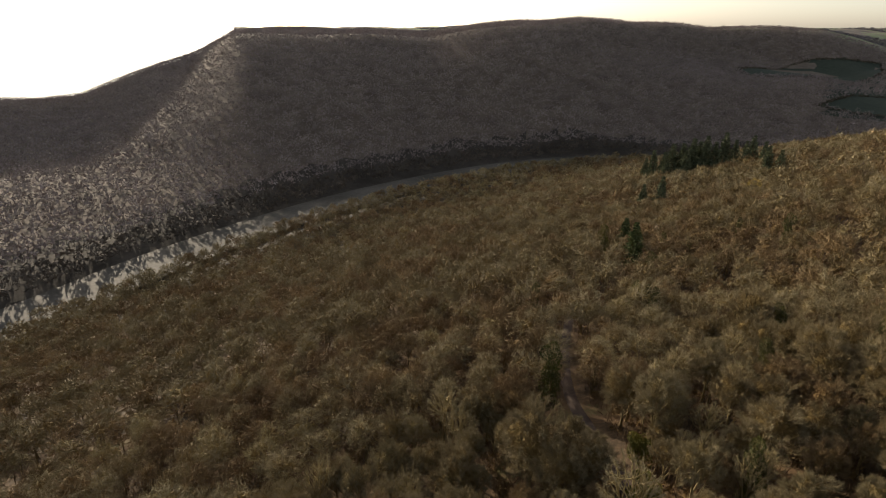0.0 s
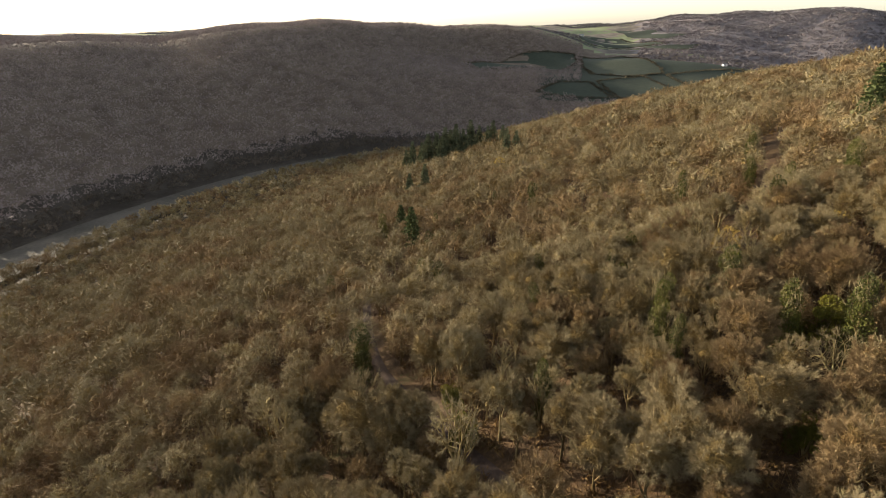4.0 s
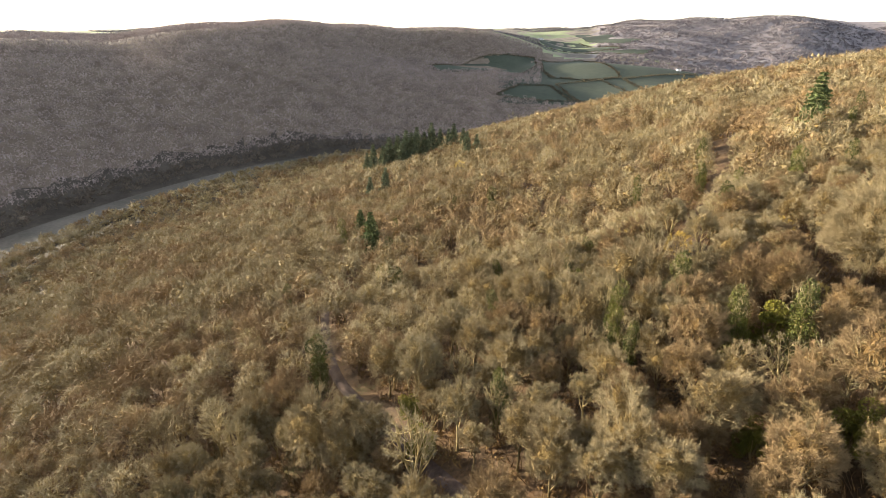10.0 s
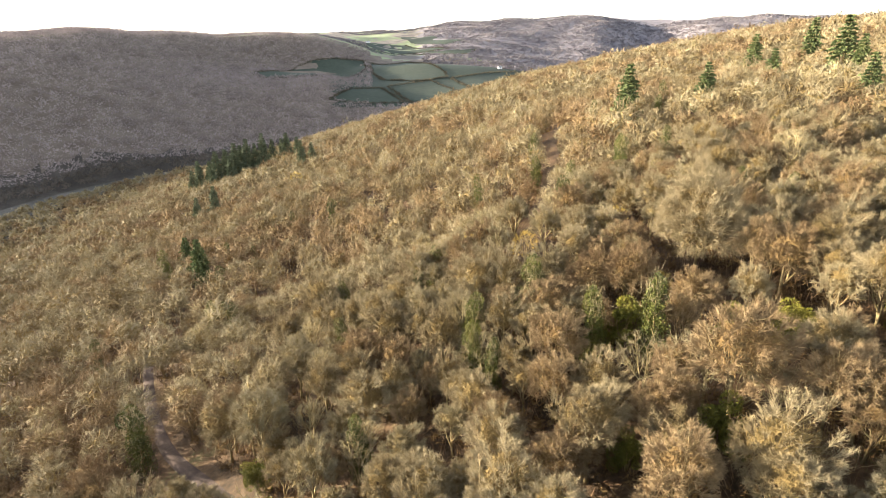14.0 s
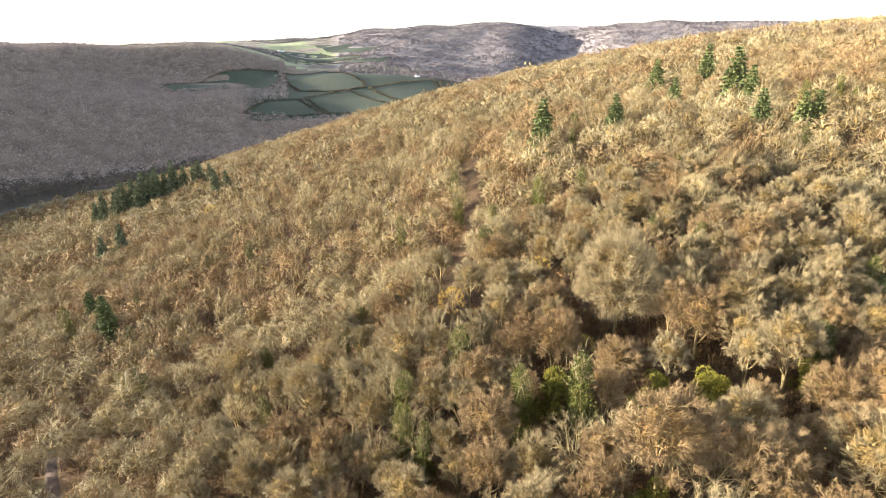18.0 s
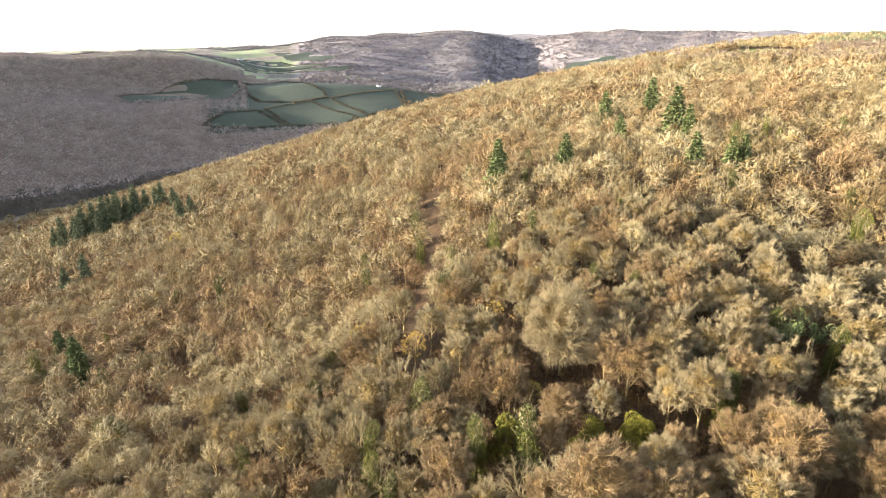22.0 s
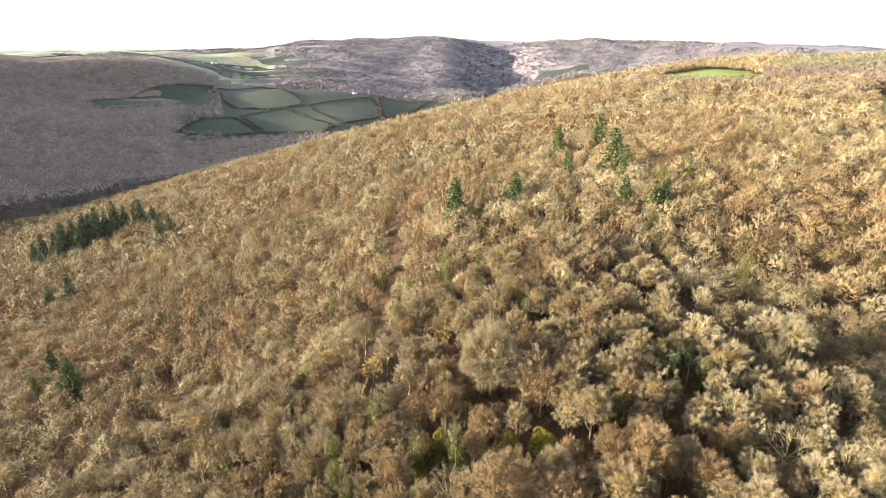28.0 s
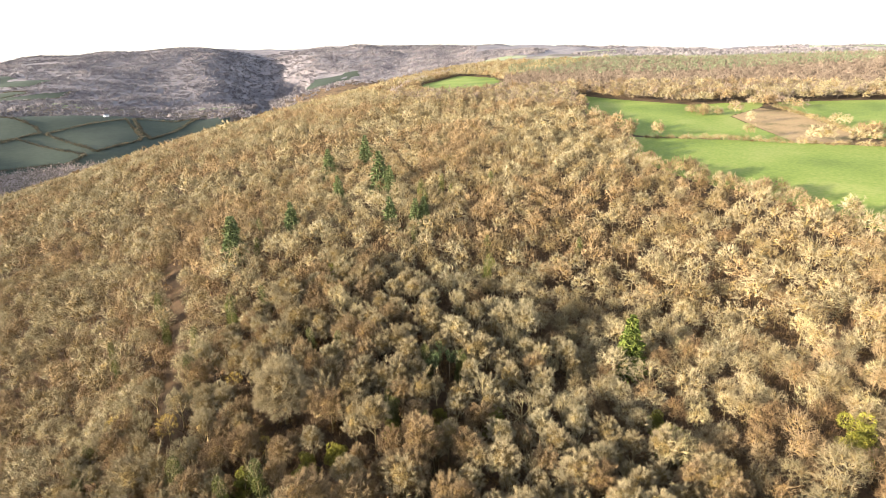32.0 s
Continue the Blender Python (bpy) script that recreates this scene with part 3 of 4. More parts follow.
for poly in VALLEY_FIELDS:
    drape("field", poly, 12, 1.2, M_MEADOW, "dull green pasture on the valley side, shade and haze in its colour", "field")


# ---- woods ----
NEAR_X, NEAR_Y = (2.0, 132.0), (38.0, 138.0)   # the stretch whose trees stand as things of their own


def in_near(x, y):
    return (x > NEAR_X[0]) & (x < NEAR_X[1]) & (y > NEAR_Y[0]) & (y < NEAR_Y[1])


def in_ring(x, y):
    """The belt round that stretch, whose trees also stand singly."""
    d, az = np.hypot(x - 20, y - 20), np.degrees(np.arctan2(x + 6, y + 25))
    return (d < 90) & (d > 22) & (az > -72) & (az < 112) & ~in_near(x, y)


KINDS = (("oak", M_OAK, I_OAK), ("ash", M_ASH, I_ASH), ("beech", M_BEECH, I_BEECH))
WOOD_LABEL = {"oak": "bare tan-brown oaks crowded over the slope", "ash": "bare pale-grey ashes standing among the oaks",
              "beech": "bare reddish-brown beeches and hazels on the slope"}


def species(rng, x, y):
    """Which kind grows where: clumps of one kind, mixed at the edges."""
    g = np.sin(x * 0.045 + 2 * np.sin(y * 0.02)) + np.sin(y * 0.05 + 1.7 * np.sin(x * 0.03)) + rng.normal(0, 1.7, x.shape)
    return np.where(g > 1.1, 1, np.where(g < -1.2, 2, 0))


def low_growth(x, y):
    """True on the slope below the shrubs and ivied trees of the near stretch, where only scrub stands before them."""
    hit = np.zeros(x.shape, bool)
    for sx, sy, *rest in EVERGREENS + IVIED + PALE_TREES + PINES + GOLDEN:
        if in_near(sx, sy):
            away = math.hypot(sx, sy - 10)
            for step, reach in ((4.4, 3.2), (8.6, 2.5 if rest[0] < 7 else 0.0)):
                hit |= np.hypot(x - sx + step * sx / away, y - sy + step * (sy - 10) / away) < reach
    return hit


def special_near(x, y, reach):
    hit = np.zeros(x.shape, bool)
    for group, k in ((CONIFERS, 1.0), ((BRIGHT_CONIFER,), 1.3), (PINES, 1.0), (IVIED, 0.85), (EVERGREENS, 0.8), (GOLDEN, 0.8), (PALE_TREES, 0.9)):
        for sx, sy, *rest in group:
            hit |= np.hypot(x - sx, y - sy) < reach * k
    return hit


# single trees that stand out, (x, y, height)
CONIFERS = ((118, 190, 20), (235, 232, 20), (218, 246, 18), (199, 177, 16), (172, 136, 14), (167, 146, 15), (146, 187, 15), (128, 205, 15), (185, 200, 15), (201, 186, 22), (175, 134, 14),
            (-34, 350, 18), (-44, 353, 15), (-33, 236, 14), (-26, 215, 16), (17, 396, 19), (24, 404, 15),
            (-57, 478, 24), (-50, 486, 21), (-44, 479, 26), (-37, 481, 25), (-30, 480, 27), (-26, 488, 24), (-21, 480, 27), (-15, 482, 22), (-9, 479, 27), (-2, 481, 21), (-33, 470, 20), (-47, 470, 19), (5, 490, 19), (9, 468, 22), (16, 446, 18), (-64, 492, 19))
BRIGHT_CONIFER = (139, 28, 20)
PINES = ((102, 67.5, 10), (104.5, 69.5, 10.5), (107, 66, 9.5))
IVIED = ((-23, 105, 12), (44.5, 80.5, 11), (51, 74, 12), (30.5, 88, 9), (12, 114, 9), (41.5, 95.3, 12), (83, 64, 8), (88, 145.5, 11), (57, 165, 10), (91, 150, 10), (76, 169, 9), (62, 182, 9), (100, 141, 10), (15, 137, 9), (-10, 152, 9), (-38, 225, 12), (92, 108, 8), (-42, 152, 9), (106, 62, 9), (95, 98, 8))
EVERGREENS = ((48.7, 58.4, 6), (-1, 78, 4.5), (-3.5, 88, 4), (40, 62, 4), (62, 73, 5), (67.7, 68.8, 5), (97, 43.8, 5), (91, 56.5, 4), (69, 69, 4), (81, 63.5, 4), (114, 7.5, 6), (119, 13, 5), (129, -24, 8), (51, 82, 6), (98, 44, 5), (124, 135, 6))
PALE_TREES = ((53, 66, 11), (57, 59, 9), (31, 88, 9), (47, 70, 10), (82, 108, 10), (103, 40, 11), (133, 20, 12), (118, 52, 10))
GOLDEN = ((11.5, 344, 12), (46, 141, 9), (52, 120, 10), (60.6, 87, 7), (72, 118, 7))


def wooded(rng, base, h, rad, n, width, length, low, mat, deep, even=1.0):
    """Twigs of trees that stand far off; deep colours the inner ones, often darker as painted shade."""
    tone = rng.uniform(-0.5, 0.5, len(base))
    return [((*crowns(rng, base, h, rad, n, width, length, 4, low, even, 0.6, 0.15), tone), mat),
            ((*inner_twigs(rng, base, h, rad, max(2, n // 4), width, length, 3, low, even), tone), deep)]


def build_woods():
    rng = np.random.default_rng(11)
    # tiers: name, spacing, radius range, twigs, width, length, limbs, keep
    def d0(x, y):
        return np.hypot(x - 20, y - 20)

    def seen(x, y):
        az = np.degrees(np.arctan2(x + 6, y + 25))
        return (az > -72) & (az < 118)
    # name, spacing, twigs, their width and length, limbs, low, inner twigs, their width, where
    tiers = (
        ("near", 6.4, 760, 0.085, 1.5, 4, 0.97, 120, 0.075, lambda x, y: (d0(x, y) < 150) & ~in_near(x, y) & ~in_ring(x, y) & seen(x, y)),
        ("middle", 7.3, 400, 0.135, 1.5, 2, 0.95, 80, 0.11, lambda x, y: (d0(x, y) >= 150) & (d0(x, y) < 330) & seen(x, y) & ~in_near(x, y)),
        ("upper", 8.3, 180, 0.28, 1.7, 0, 0.92, 34, 0.2, lambda x, y: (d0(x, y) >= 330) & (d0(x, y) < 620) & seen(x, y) & near_bank(x, y) & (spur_height(x, y) > -240)),
        ("outer", 9.6, 80, 0.55, 2.0, 0, 0.88, 14, 0.4, lambda x, y: (d0(x, y) >= 620) & (d0(x, y) < 1150) & seen(x, y) & near_bank(x, y) & (spur_height(x, y) > -240) & ~((x > 420) & (y < 420))),
    )
    for tier, spacing, n, width, length, limbs, low, deep, thick, keep in tiers:
        x, y = scatter(rng, -520, 1000, -120, 1150, spacing, keep)
        ok = ~special_near(x, y, 4.0)
        x, y = x[ok], y[ok]
        kind = species(rng, x, y)
        for i, (name, mat, mass) in enumerate(KINDS):
            sel = kind == i
            base = stand(x[sel], y[sel])
            T = len(base)
            rad = spacing * rng.uniform(0.42, 0.64, T) * np.where(rng.uniform(size=T) < 0.07, 1.4, 1.0)
            h = rng.uniform(8.5, 12.0, T) + (rad - 3.6) * 1.3
            tone = rng.uniform(-0.5, 0.5, T)
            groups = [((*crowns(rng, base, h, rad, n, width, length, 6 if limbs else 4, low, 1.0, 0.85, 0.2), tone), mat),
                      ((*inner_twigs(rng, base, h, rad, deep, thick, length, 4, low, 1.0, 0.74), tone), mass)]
            if limbs:
                groups.append((boles(rng, base, h, rad, limbs), M_BARK))
            tagged(new(name + "_woodland", soup(name + "_woodland", groups, 0.4 if tier == "near" else 0.15)), WOOD_LABEL[name], "woodland", kind="stuff")
    # wood on the opposite hill and along the valley floor
    def opposite(x, y):
        r, az = np.hypot(x, y), np.degrees(np.arctan2(x, y))
        return (az > -68) & (az < 30) & (r > 250) & (r < 2160) & ~near_bank(x, y) & ((az < 9) | (r < 1330))
    x, y = scatter(rng, -1700, 900, 100, 2200, 11.0, opposite, 0.6)
    wet = off_line(RIVER, x, y) < 75
    base, T = stand(x[wet], y[wet]), int(wet.sum())
    tagged(new("riverside_woodland", soup("riverside_woodland", wooded(rng, base, rng.uniform(8, 13, T), rng.uniform(4.5, 7, T), 24, 0.6, 2.4, 0.8, M_ALDER, M_ALDER, 0.35), 0.05)),
           "dark bare alders along the shaded river bank", "woodland", kind="stuff")
    base, T = stand(x[~wet], y[~wet]), int((~wet).sum())
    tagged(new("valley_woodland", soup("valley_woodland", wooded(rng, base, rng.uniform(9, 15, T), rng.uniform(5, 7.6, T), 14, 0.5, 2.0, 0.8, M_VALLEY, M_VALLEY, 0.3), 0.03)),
           "bare brown wood on the shaded far hillside, haze in its colour", "woodland", kind="stuff")
    # larch and birch wood behind the hilltop fields
    def behind(x, y):
        r, az = np.hypot(x, y), np.degrees(np.arctan2(x, y))
        return (x > 420) & (y < 420) & (y > -260) & (az > 46) & (r < 1250)
    x, y = scatter(rng, 420, 1250, -260, 420, 9.5, behind)
    base, T = stand(x, y), len(x)
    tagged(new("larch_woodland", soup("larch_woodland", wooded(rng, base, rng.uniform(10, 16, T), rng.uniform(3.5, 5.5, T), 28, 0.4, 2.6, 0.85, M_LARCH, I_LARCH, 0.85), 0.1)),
           "pinkish-brown bare larch wood behind the hilltop fields", "woodland", kind="stuff")
    # a belt of conifers behind the larches
    x, y = scatter(rng, 700, 1250, -200, 520, 13.0, lambda x, y: (np.hypot(x, y) > 930 - 2.2 * y * 0.4) & (np.hypot(x, y) < 1180) & (y > 40) & (np.degrees(np.arctan2(x, y)) > 58))
    base, T = stand(x, y), len(x)
    h = rng.uniform(13, 18, T)
    tagged(new("fir_woodland", soup("fir_woodland", wooded(rng, base, h, rng.uniform(3, 4.5, T), 18, 0.7, 2.4, 0.85, M_FAR_FIR, M_FAR_FIR))),
           "dark green conifer belt behind the bare larches", "woodland", kind="stuff")
    # distant wooded hills
    def distant(x, y):
        r, az = np.hypot(x, y), np.degrees(np.arctan2(x, y))
        g = np.sin(x * 0.004 + np.sin(y * 0.003)) + np.sin(y * 0.005 + np.sin(x * 0.002))
        return (r > 1150) & (r < 4200) & (((az > 14) & (az < 54) & (r > 1900)) | ((az > 54) & (az < 96) & (g > 0.1)) | ((az < 14) & (az > -40) & (r > 2150) & (g > 1.1)))
    x, y = scatter(rng, -1500, 4200, -400, 4200, 24, distant, 0.7)
    base, T = stand(x, y, 2), len(x)
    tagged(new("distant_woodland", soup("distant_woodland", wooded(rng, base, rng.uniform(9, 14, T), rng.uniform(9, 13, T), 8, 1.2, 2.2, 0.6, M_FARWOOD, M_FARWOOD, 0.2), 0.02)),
           "distant bare woods with haze in their colour", "woodland", kind="stuff")
    # hazel and bramble thickets between the near trees
    x, y = scatter(rng, -130, 190, -75, 190, 3.3, lambda x, y: (d0(x, y) < 170) & (d0(x, y) > 25) & seen(x, y))
    far = d0(x, y) > 105
    for sel, n, width in ((~far, 76, 0.095), (far, 34, 0.16)):
        base, T = stand(x[sel], y[sel]), int(sel.sum())
        tagged(new("undergrowth", soup("undergrowth", wooded(rng, base, rng.uniform(1.5, 4.5, T), rng.uniform(1.2, 2.2, T), n, width * 1.3, 1.3, 0.75, M_THICKET, I_BEECH))),
               "reddish-brown hazel and bramble thicket between the trees", "undergrowth", kind="stuff")
    x, y = scatter(rng, -200, 360, -120, 360, 4.6, lambda x, y: (d0(x, y) > 165) & (d0(x, y) < 335) & seen(x, y) & (x + y * 0.3 > 60))
    base, T = stand(x, y), len(x)
    tagged(new("undergrowth", soup("undergrowth", wooded(rng, base, rng.uniform(2, 4.5, T), rng.uniform(1.6, 2.8, T), 20, 0.24, 1.8, 0.75, M_THICKET, I_BEECH))),
           "reddish-brown hazel thicket on the upper slope", "undergrowth", kind="stuff")
    # scrub and bracken under the near trees
    x, y = scatter(rng, -120, 230, -75, 230, 0.88, lambda x, y: (np.hypot(x - 20, y - 20) < 200) & (np.hypot(x - 20, y - 20) > 25) & seen(x, y))
    base, T = stand(x, y, 0.1), len(x)
    way = unit(np.concatenate([rng.normal(0, 0.45, (T, 2)), np.ones((T, 1))], 1))
    tagged(new("scrub", soup("scrub", [(slivers(rng, base, way, rng.uniform(0.7, 4.2, T), rng.uniform(0.06, 0.16, T)), M_SCRUB)])),
           "russet bracken and saplings on the woodland floor", "scrub", kind="stuff")


def tree_thing(rng, name, mat, height, radius, twigs, label, limbs=6, bark=None, stout=1.0, single=False, mass=None, ends=78, split=False):
    """One bare tree at the origin: a trunk, limbs that fork into branches, and a crown of twig fans at the branch ends."""
    root = new(name)
    bark = bark or M_BARK
    wood = []
    tagged(root, label, "tree", "trees on the near slope")
    bend = rng.normal(0, 0.25, 2)
    zs = np.linspace(0, 0.52, 6) * height
    trunk = np.stack([bend[0] * (zs / height) * 2, bend[1] * (zs / height) * 2, zs - 0.3], -1)
    rad = np.linspace(1.0, 0.5, 6) * height * 0.02
    rad[0] *= 1.5
    v, f = tube(trunk, rad, 7)
    wood.append((v, f))
    if not single:
        part("trunk", mesh_from("trunk", v, f, [bark], None, True), root)
    out, p = dome_ends(rng, ends, np.array([radius]), np.array([height]), 6)
    out, p = out[0], p[0]
    heart = np.array([bend[0], bend[1], 0.95 * height - min(height * 0.42, radius * 1.15)])
    # limbs: one leader, the others round it
    tips = [heart + [0, 0, radius * 0.6]]
    for k in range(limbs - 1):
        a = k * 2 * math.pi / (limbs - 1) + rng.uniform(-0.4, 0.4)
        tips.append(heart + np.array([math.cos(a) * radius * 0.58, math.sin(a) * radius * 0.58, radius * rng.uniform(-0.15, 0.4)]))
    owner = np.argmin(np.linalg.norm(p[:, None] - np.array(tips)[None], axis=2), axis=1)
    from_, to_ = np.zeros((ends, 3)), p
    for k, tip in enumerate(tips):
        s = trunk[5] if k == 0 else trunk[2 + k % 4]
        u = np.linspace(0, 1, 6)[:, None]
        mid = s * 0.5 + tip * 0.5 + unit((tip - heart) * [1, 1, 0]) * radius * 0.12 - [0, 0, radius * 0.1]
        curve = (1 - u) ** 2 * s + 2 * u * (1 - u) * mid + u * u * tip + rng.normal(0, 0.06, (6, 3)) * u
        branches = []
        tubes = [tube(curve, np.linspace(height * 0.0105, height * 0.0035, 6) * stout, 5)]
        for e in np.nonzero(owner == k)[0]:
            s0 = curve[rng.integers(2, 6)]
            m = s0 * 0.5 + p[e] * 0.5 + rng.normal(0, radius * 0.055, 3)
            twig = tube(np.stack([s0, m, p[e]]), np.array([0.0046, 0.0032, 0.0014]) * height * stout, 3)
            (branches if split else tubes).append(twig)
            from_[e] = m
        v, f = join_tubes(tubes)
        wood.append((v, f))
        if not single:
            limb = part("limb", mesh_from("limb", v, f, [bark], None, True), root)
            for v, f in branches:
                part("branch", mesh_from("branch", v, f, [bark], None, True), limb)
    if single:
        v, f = join_tubes(wood)
        part("trunk", mesh_from("trunk", v, f, [bark], None, True), root)
    # twig fans: from the outer half of each branch, forking once
    per = max(2, twigs // (ends * 3))
    along = rng.uniform(0.35, 1.0, (ends, per, 1))
    start = from_[:, None] * (1 - along) + to_[:, None] * along
    way = unit(unit(to_ - from_)[:, None] * 0.55 + out[:, None] * 0.45 + rng.normal(size=(ends, per, 3)) * 0.5 + [0, 0, 0.12])
    ln = radius * 0.24 * rng.uniform(0.6, 1.3, (ends, per)) * (1.25 - 0.5 * along[..., 0])
    face = unit(out[:, None] * 0.75 + way * 0.25 + [0, 0, 0.1])
    main = (slivers(rng, start, way, ln, np.full((ends, per), 0.05))[0], face.reshape(-1, 3))
    u = rng.uniform(0.3, 0.75, (ends, per, 2, 1))
    fork = unit(way[:, :, None] + rng.normal(size=(ends, per, 2, 3)) * 0.55)
    side = (slivers(rng, start[:, :, None] + way[:, :, None] * ln[:, :, None, None] * u, fork, ln[:, :, None] * rng.uniform(0.4, 0.75, (ends, per, 2)), np.full((ends, per, 2), 0.036))[0],
            np.repeat(face.reshape(-1, 3), 2, 0))
    groups = [(both(main, side), mat)]
    # mass: the darker colour that paints shade into the crown's inside
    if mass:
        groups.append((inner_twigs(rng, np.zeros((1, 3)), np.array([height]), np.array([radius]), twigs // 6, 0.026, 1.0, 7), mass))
    part("crown", soup("crown", groups, 0.3), root)
    return root


def leaf_mass(rng, centres, spread, n, size):
    pick = rng.integers(0, len(centres), n)
    out = unit(rng.normal(size=(n, 3)))
    p = centres[pick] + out * (spread[pick] * rng.uniform(0.55, 1.05, n) ** 0.5)[:, None]
    way = unit(out + rng.normal(size=(n, 3)) * 0.6 + [0, 0, 0.3])
    side = unit(np.cross(way, rng.normal(size=(n, 3)))) * size * rng.uniform(0.5, 1.0, n)[:, None]
    tip = p + way * size * 1.6 * rng.uniform(0.6, 1.2, n)[:, None]
    return np.stack([p - side, p + side, tip], 1), out


def conifer_thing(rng, name, mat, label, tiers=17, height=16.0, radius=4.5):
    root = new(name)
    tagged(root, label, "conifer", "conifers among the bare trees")
    v, f = tube(np.stack([np.zeros(6), np.zeros(6), np.linspace(-0.3, height * 0.97, 6)], -1), np.linspace(0.24, 0.03, 6), 6)
    part("trunk", mesh_from("trunk", v, f, [M_BARK], None, True), root)
    tris = []
    for k in range(tiers):
        z = height * (0.12 + 0.85 * k / (tiers - 1))
        reach = radius * (1.02 - k / tiers) ** 0.8 * rng.uniform(0.8, 1.1)
        boughs = 9 if k < tiers - 4 else 6
        for b in range(boughs):
            a = b * 2 * math.pi / boughs + k * 0.7 + rng.uniform(-0.25, 0.25)
            ln = reach * rng.uniform(0.7, 1.12)
            d = np.array([math.cos(a), math.sin(a), -0.18 + 0.3 * k / tiers])
            m = 13
            u = rng.uniform(0.15, 1.0, m)
            s = np.array([0, 0, z]) + d * (u * ln)[:, None] - np.array([0, 0, 0.22]) * (u * u * ln)[:, None] + rng.normal(0, 0.08, (m, 3))
            w = unit(d + rng.normal(0, 0.75, (m, 3)) * [1, 1, 0.5])
            tri = slivers(rng, s, w, rng.uniform(0.5, 1.0, m) * (0.6 + 0.2 * ln), rng.uniform(0.5, 0.95, m))[0]
            tris.append((tri, unit(s - [0, 0, z - 0.5])))
    part("crown", soup("crown", [(both(*tris), mat)]), root)
    return root


def ivy_thing(rng, label):
    root = new("ivied_tree")
    tagged(root, label, "tree", "ivy-clad trees")
    h = 10.0
    zs = np.linspace(-0.3, h * 0.9, 7)
    line = np.stack([np.cumsum(rng.normal(0, 0.15, 7)), np.cumsum(rng.normal(0, 0.15, 7)), zs], -1)
    v, f = tube(line, np.linspace(0.24, 0.05, 7), 6)
    part("trunk", mesh_from("trunk", v, f, [M_BARK], None, True), root)
    for k in range(5):
        s = line[3 + k % 4]
        a = k * 2.4 + rng.uniform(-0.3, 0.3)
        e = s + np.array([math.cos(a) * 1.8, math.sin(a) * 1.8, rng.uniform(1.4, 2.6)])
        v, f = tube(np.stack([s, (s + e) / 2 + rng.normal(0, 0.15, 3), e]), [0.09, 0.06, 0.02], 4)
        part("limb", mesh_from("limb", v, f, [M_BARK], None, True), root)
    n = 16
    u = np.linspace(0.1, 0.93, n)
    c = np.stack([np.interp(u * h, zs, line[:, 0]) + rng.normal(0, 0.45, n), np.interp(u * h, zs, line[:, 1]) + rng.normal(0, 0.45, n), u * h], -1)
    part("ivy", soup("ivy", [(leaf_mass(rng, c, 1.15 * (1.25 - u) + rng.uniform(0.4, 0.9, n), 5200, 0.13), M_IVY)]), root, "glossy green climbing ivy")
    top = line[-1]
    way = unit(rng.normal(0, 0.7, (260, 3)) + [0, 0, 1.0])
    part("crown", soup("crown", [(slivers(rng, top + rng.normal(0, 0.9, (260, 3)) - [0, 0, 0.8], way, rng.uniform(0.6, 1.5, 260), rng.uniform(0.03, 0.06, 260)), M_ASH)]), root)
    return root


def shrub_thing(rng, label):
    root = new("evergreen_shrub")
    tagged(root, label, "shrub", "evergreen shrubs")
    h = 5.0
    for k in range(4):
        a = k * 1.6
        e = np.array([math.cos(a) * 0.8, math.sin(a) * 0.8, h * 0.6])
        v, f = tube(np.stack([[0, 0, -0.3], e * 0.5 + rng.normal(0, 0.1, 3), e]), [0.09, 0.07, 0.03], 5)
        part("stem", mesh_from("stem", v, f, [M_BARK], None, True), root)
    n = 18
    u = rng.uniform(0.12, 0.95, n)
    a = rng.uniform(0, 6.28, n)
    rr = 1.9 * np.sqrt(np.clip(1 - (u * 1.5 - 0.45) ** 2, 0.03, 1)) * rng.uniform(0.3, 1, n)
    c = np.stack([np.cos(a) * rr, np.sin(a) * rr, u * h], -1)
    part("foliage", soup("foliage", [(leaf_mass(rng, c, rng.uniform(0.45, 0.95, n), 6500, 0.095), M_LAUREL)]), root)
    return root


def place(protos, spots, rng, own_height, slim=1.0):
    """Stand copies of the prototypes at the spots (x, y, height); the first of each is the prototype itself."""
    used = set()
    for i, (x, y, h) in enumerate(spots):
        proto = protos[i % len(protos)]
        k = h / own_height[i % len(protos)]
        z = float(terrain(x, y)) - 0.1
        m = Matrix.Translation((x, y, z)) @ Matrix.Rotation(rng.uniform(0, 6.28), 4, "Z") @ Matrix.Diagonal((k * slim * rng.uniform(0.9, 1.1), k * slim * rng.uniform(0.9, 1.1), k, 1))
        if id(proto) in used:
            copy_thing(proto, m)
        else:
            used.add(id(proto))
            first.append((proto, m))


first = []


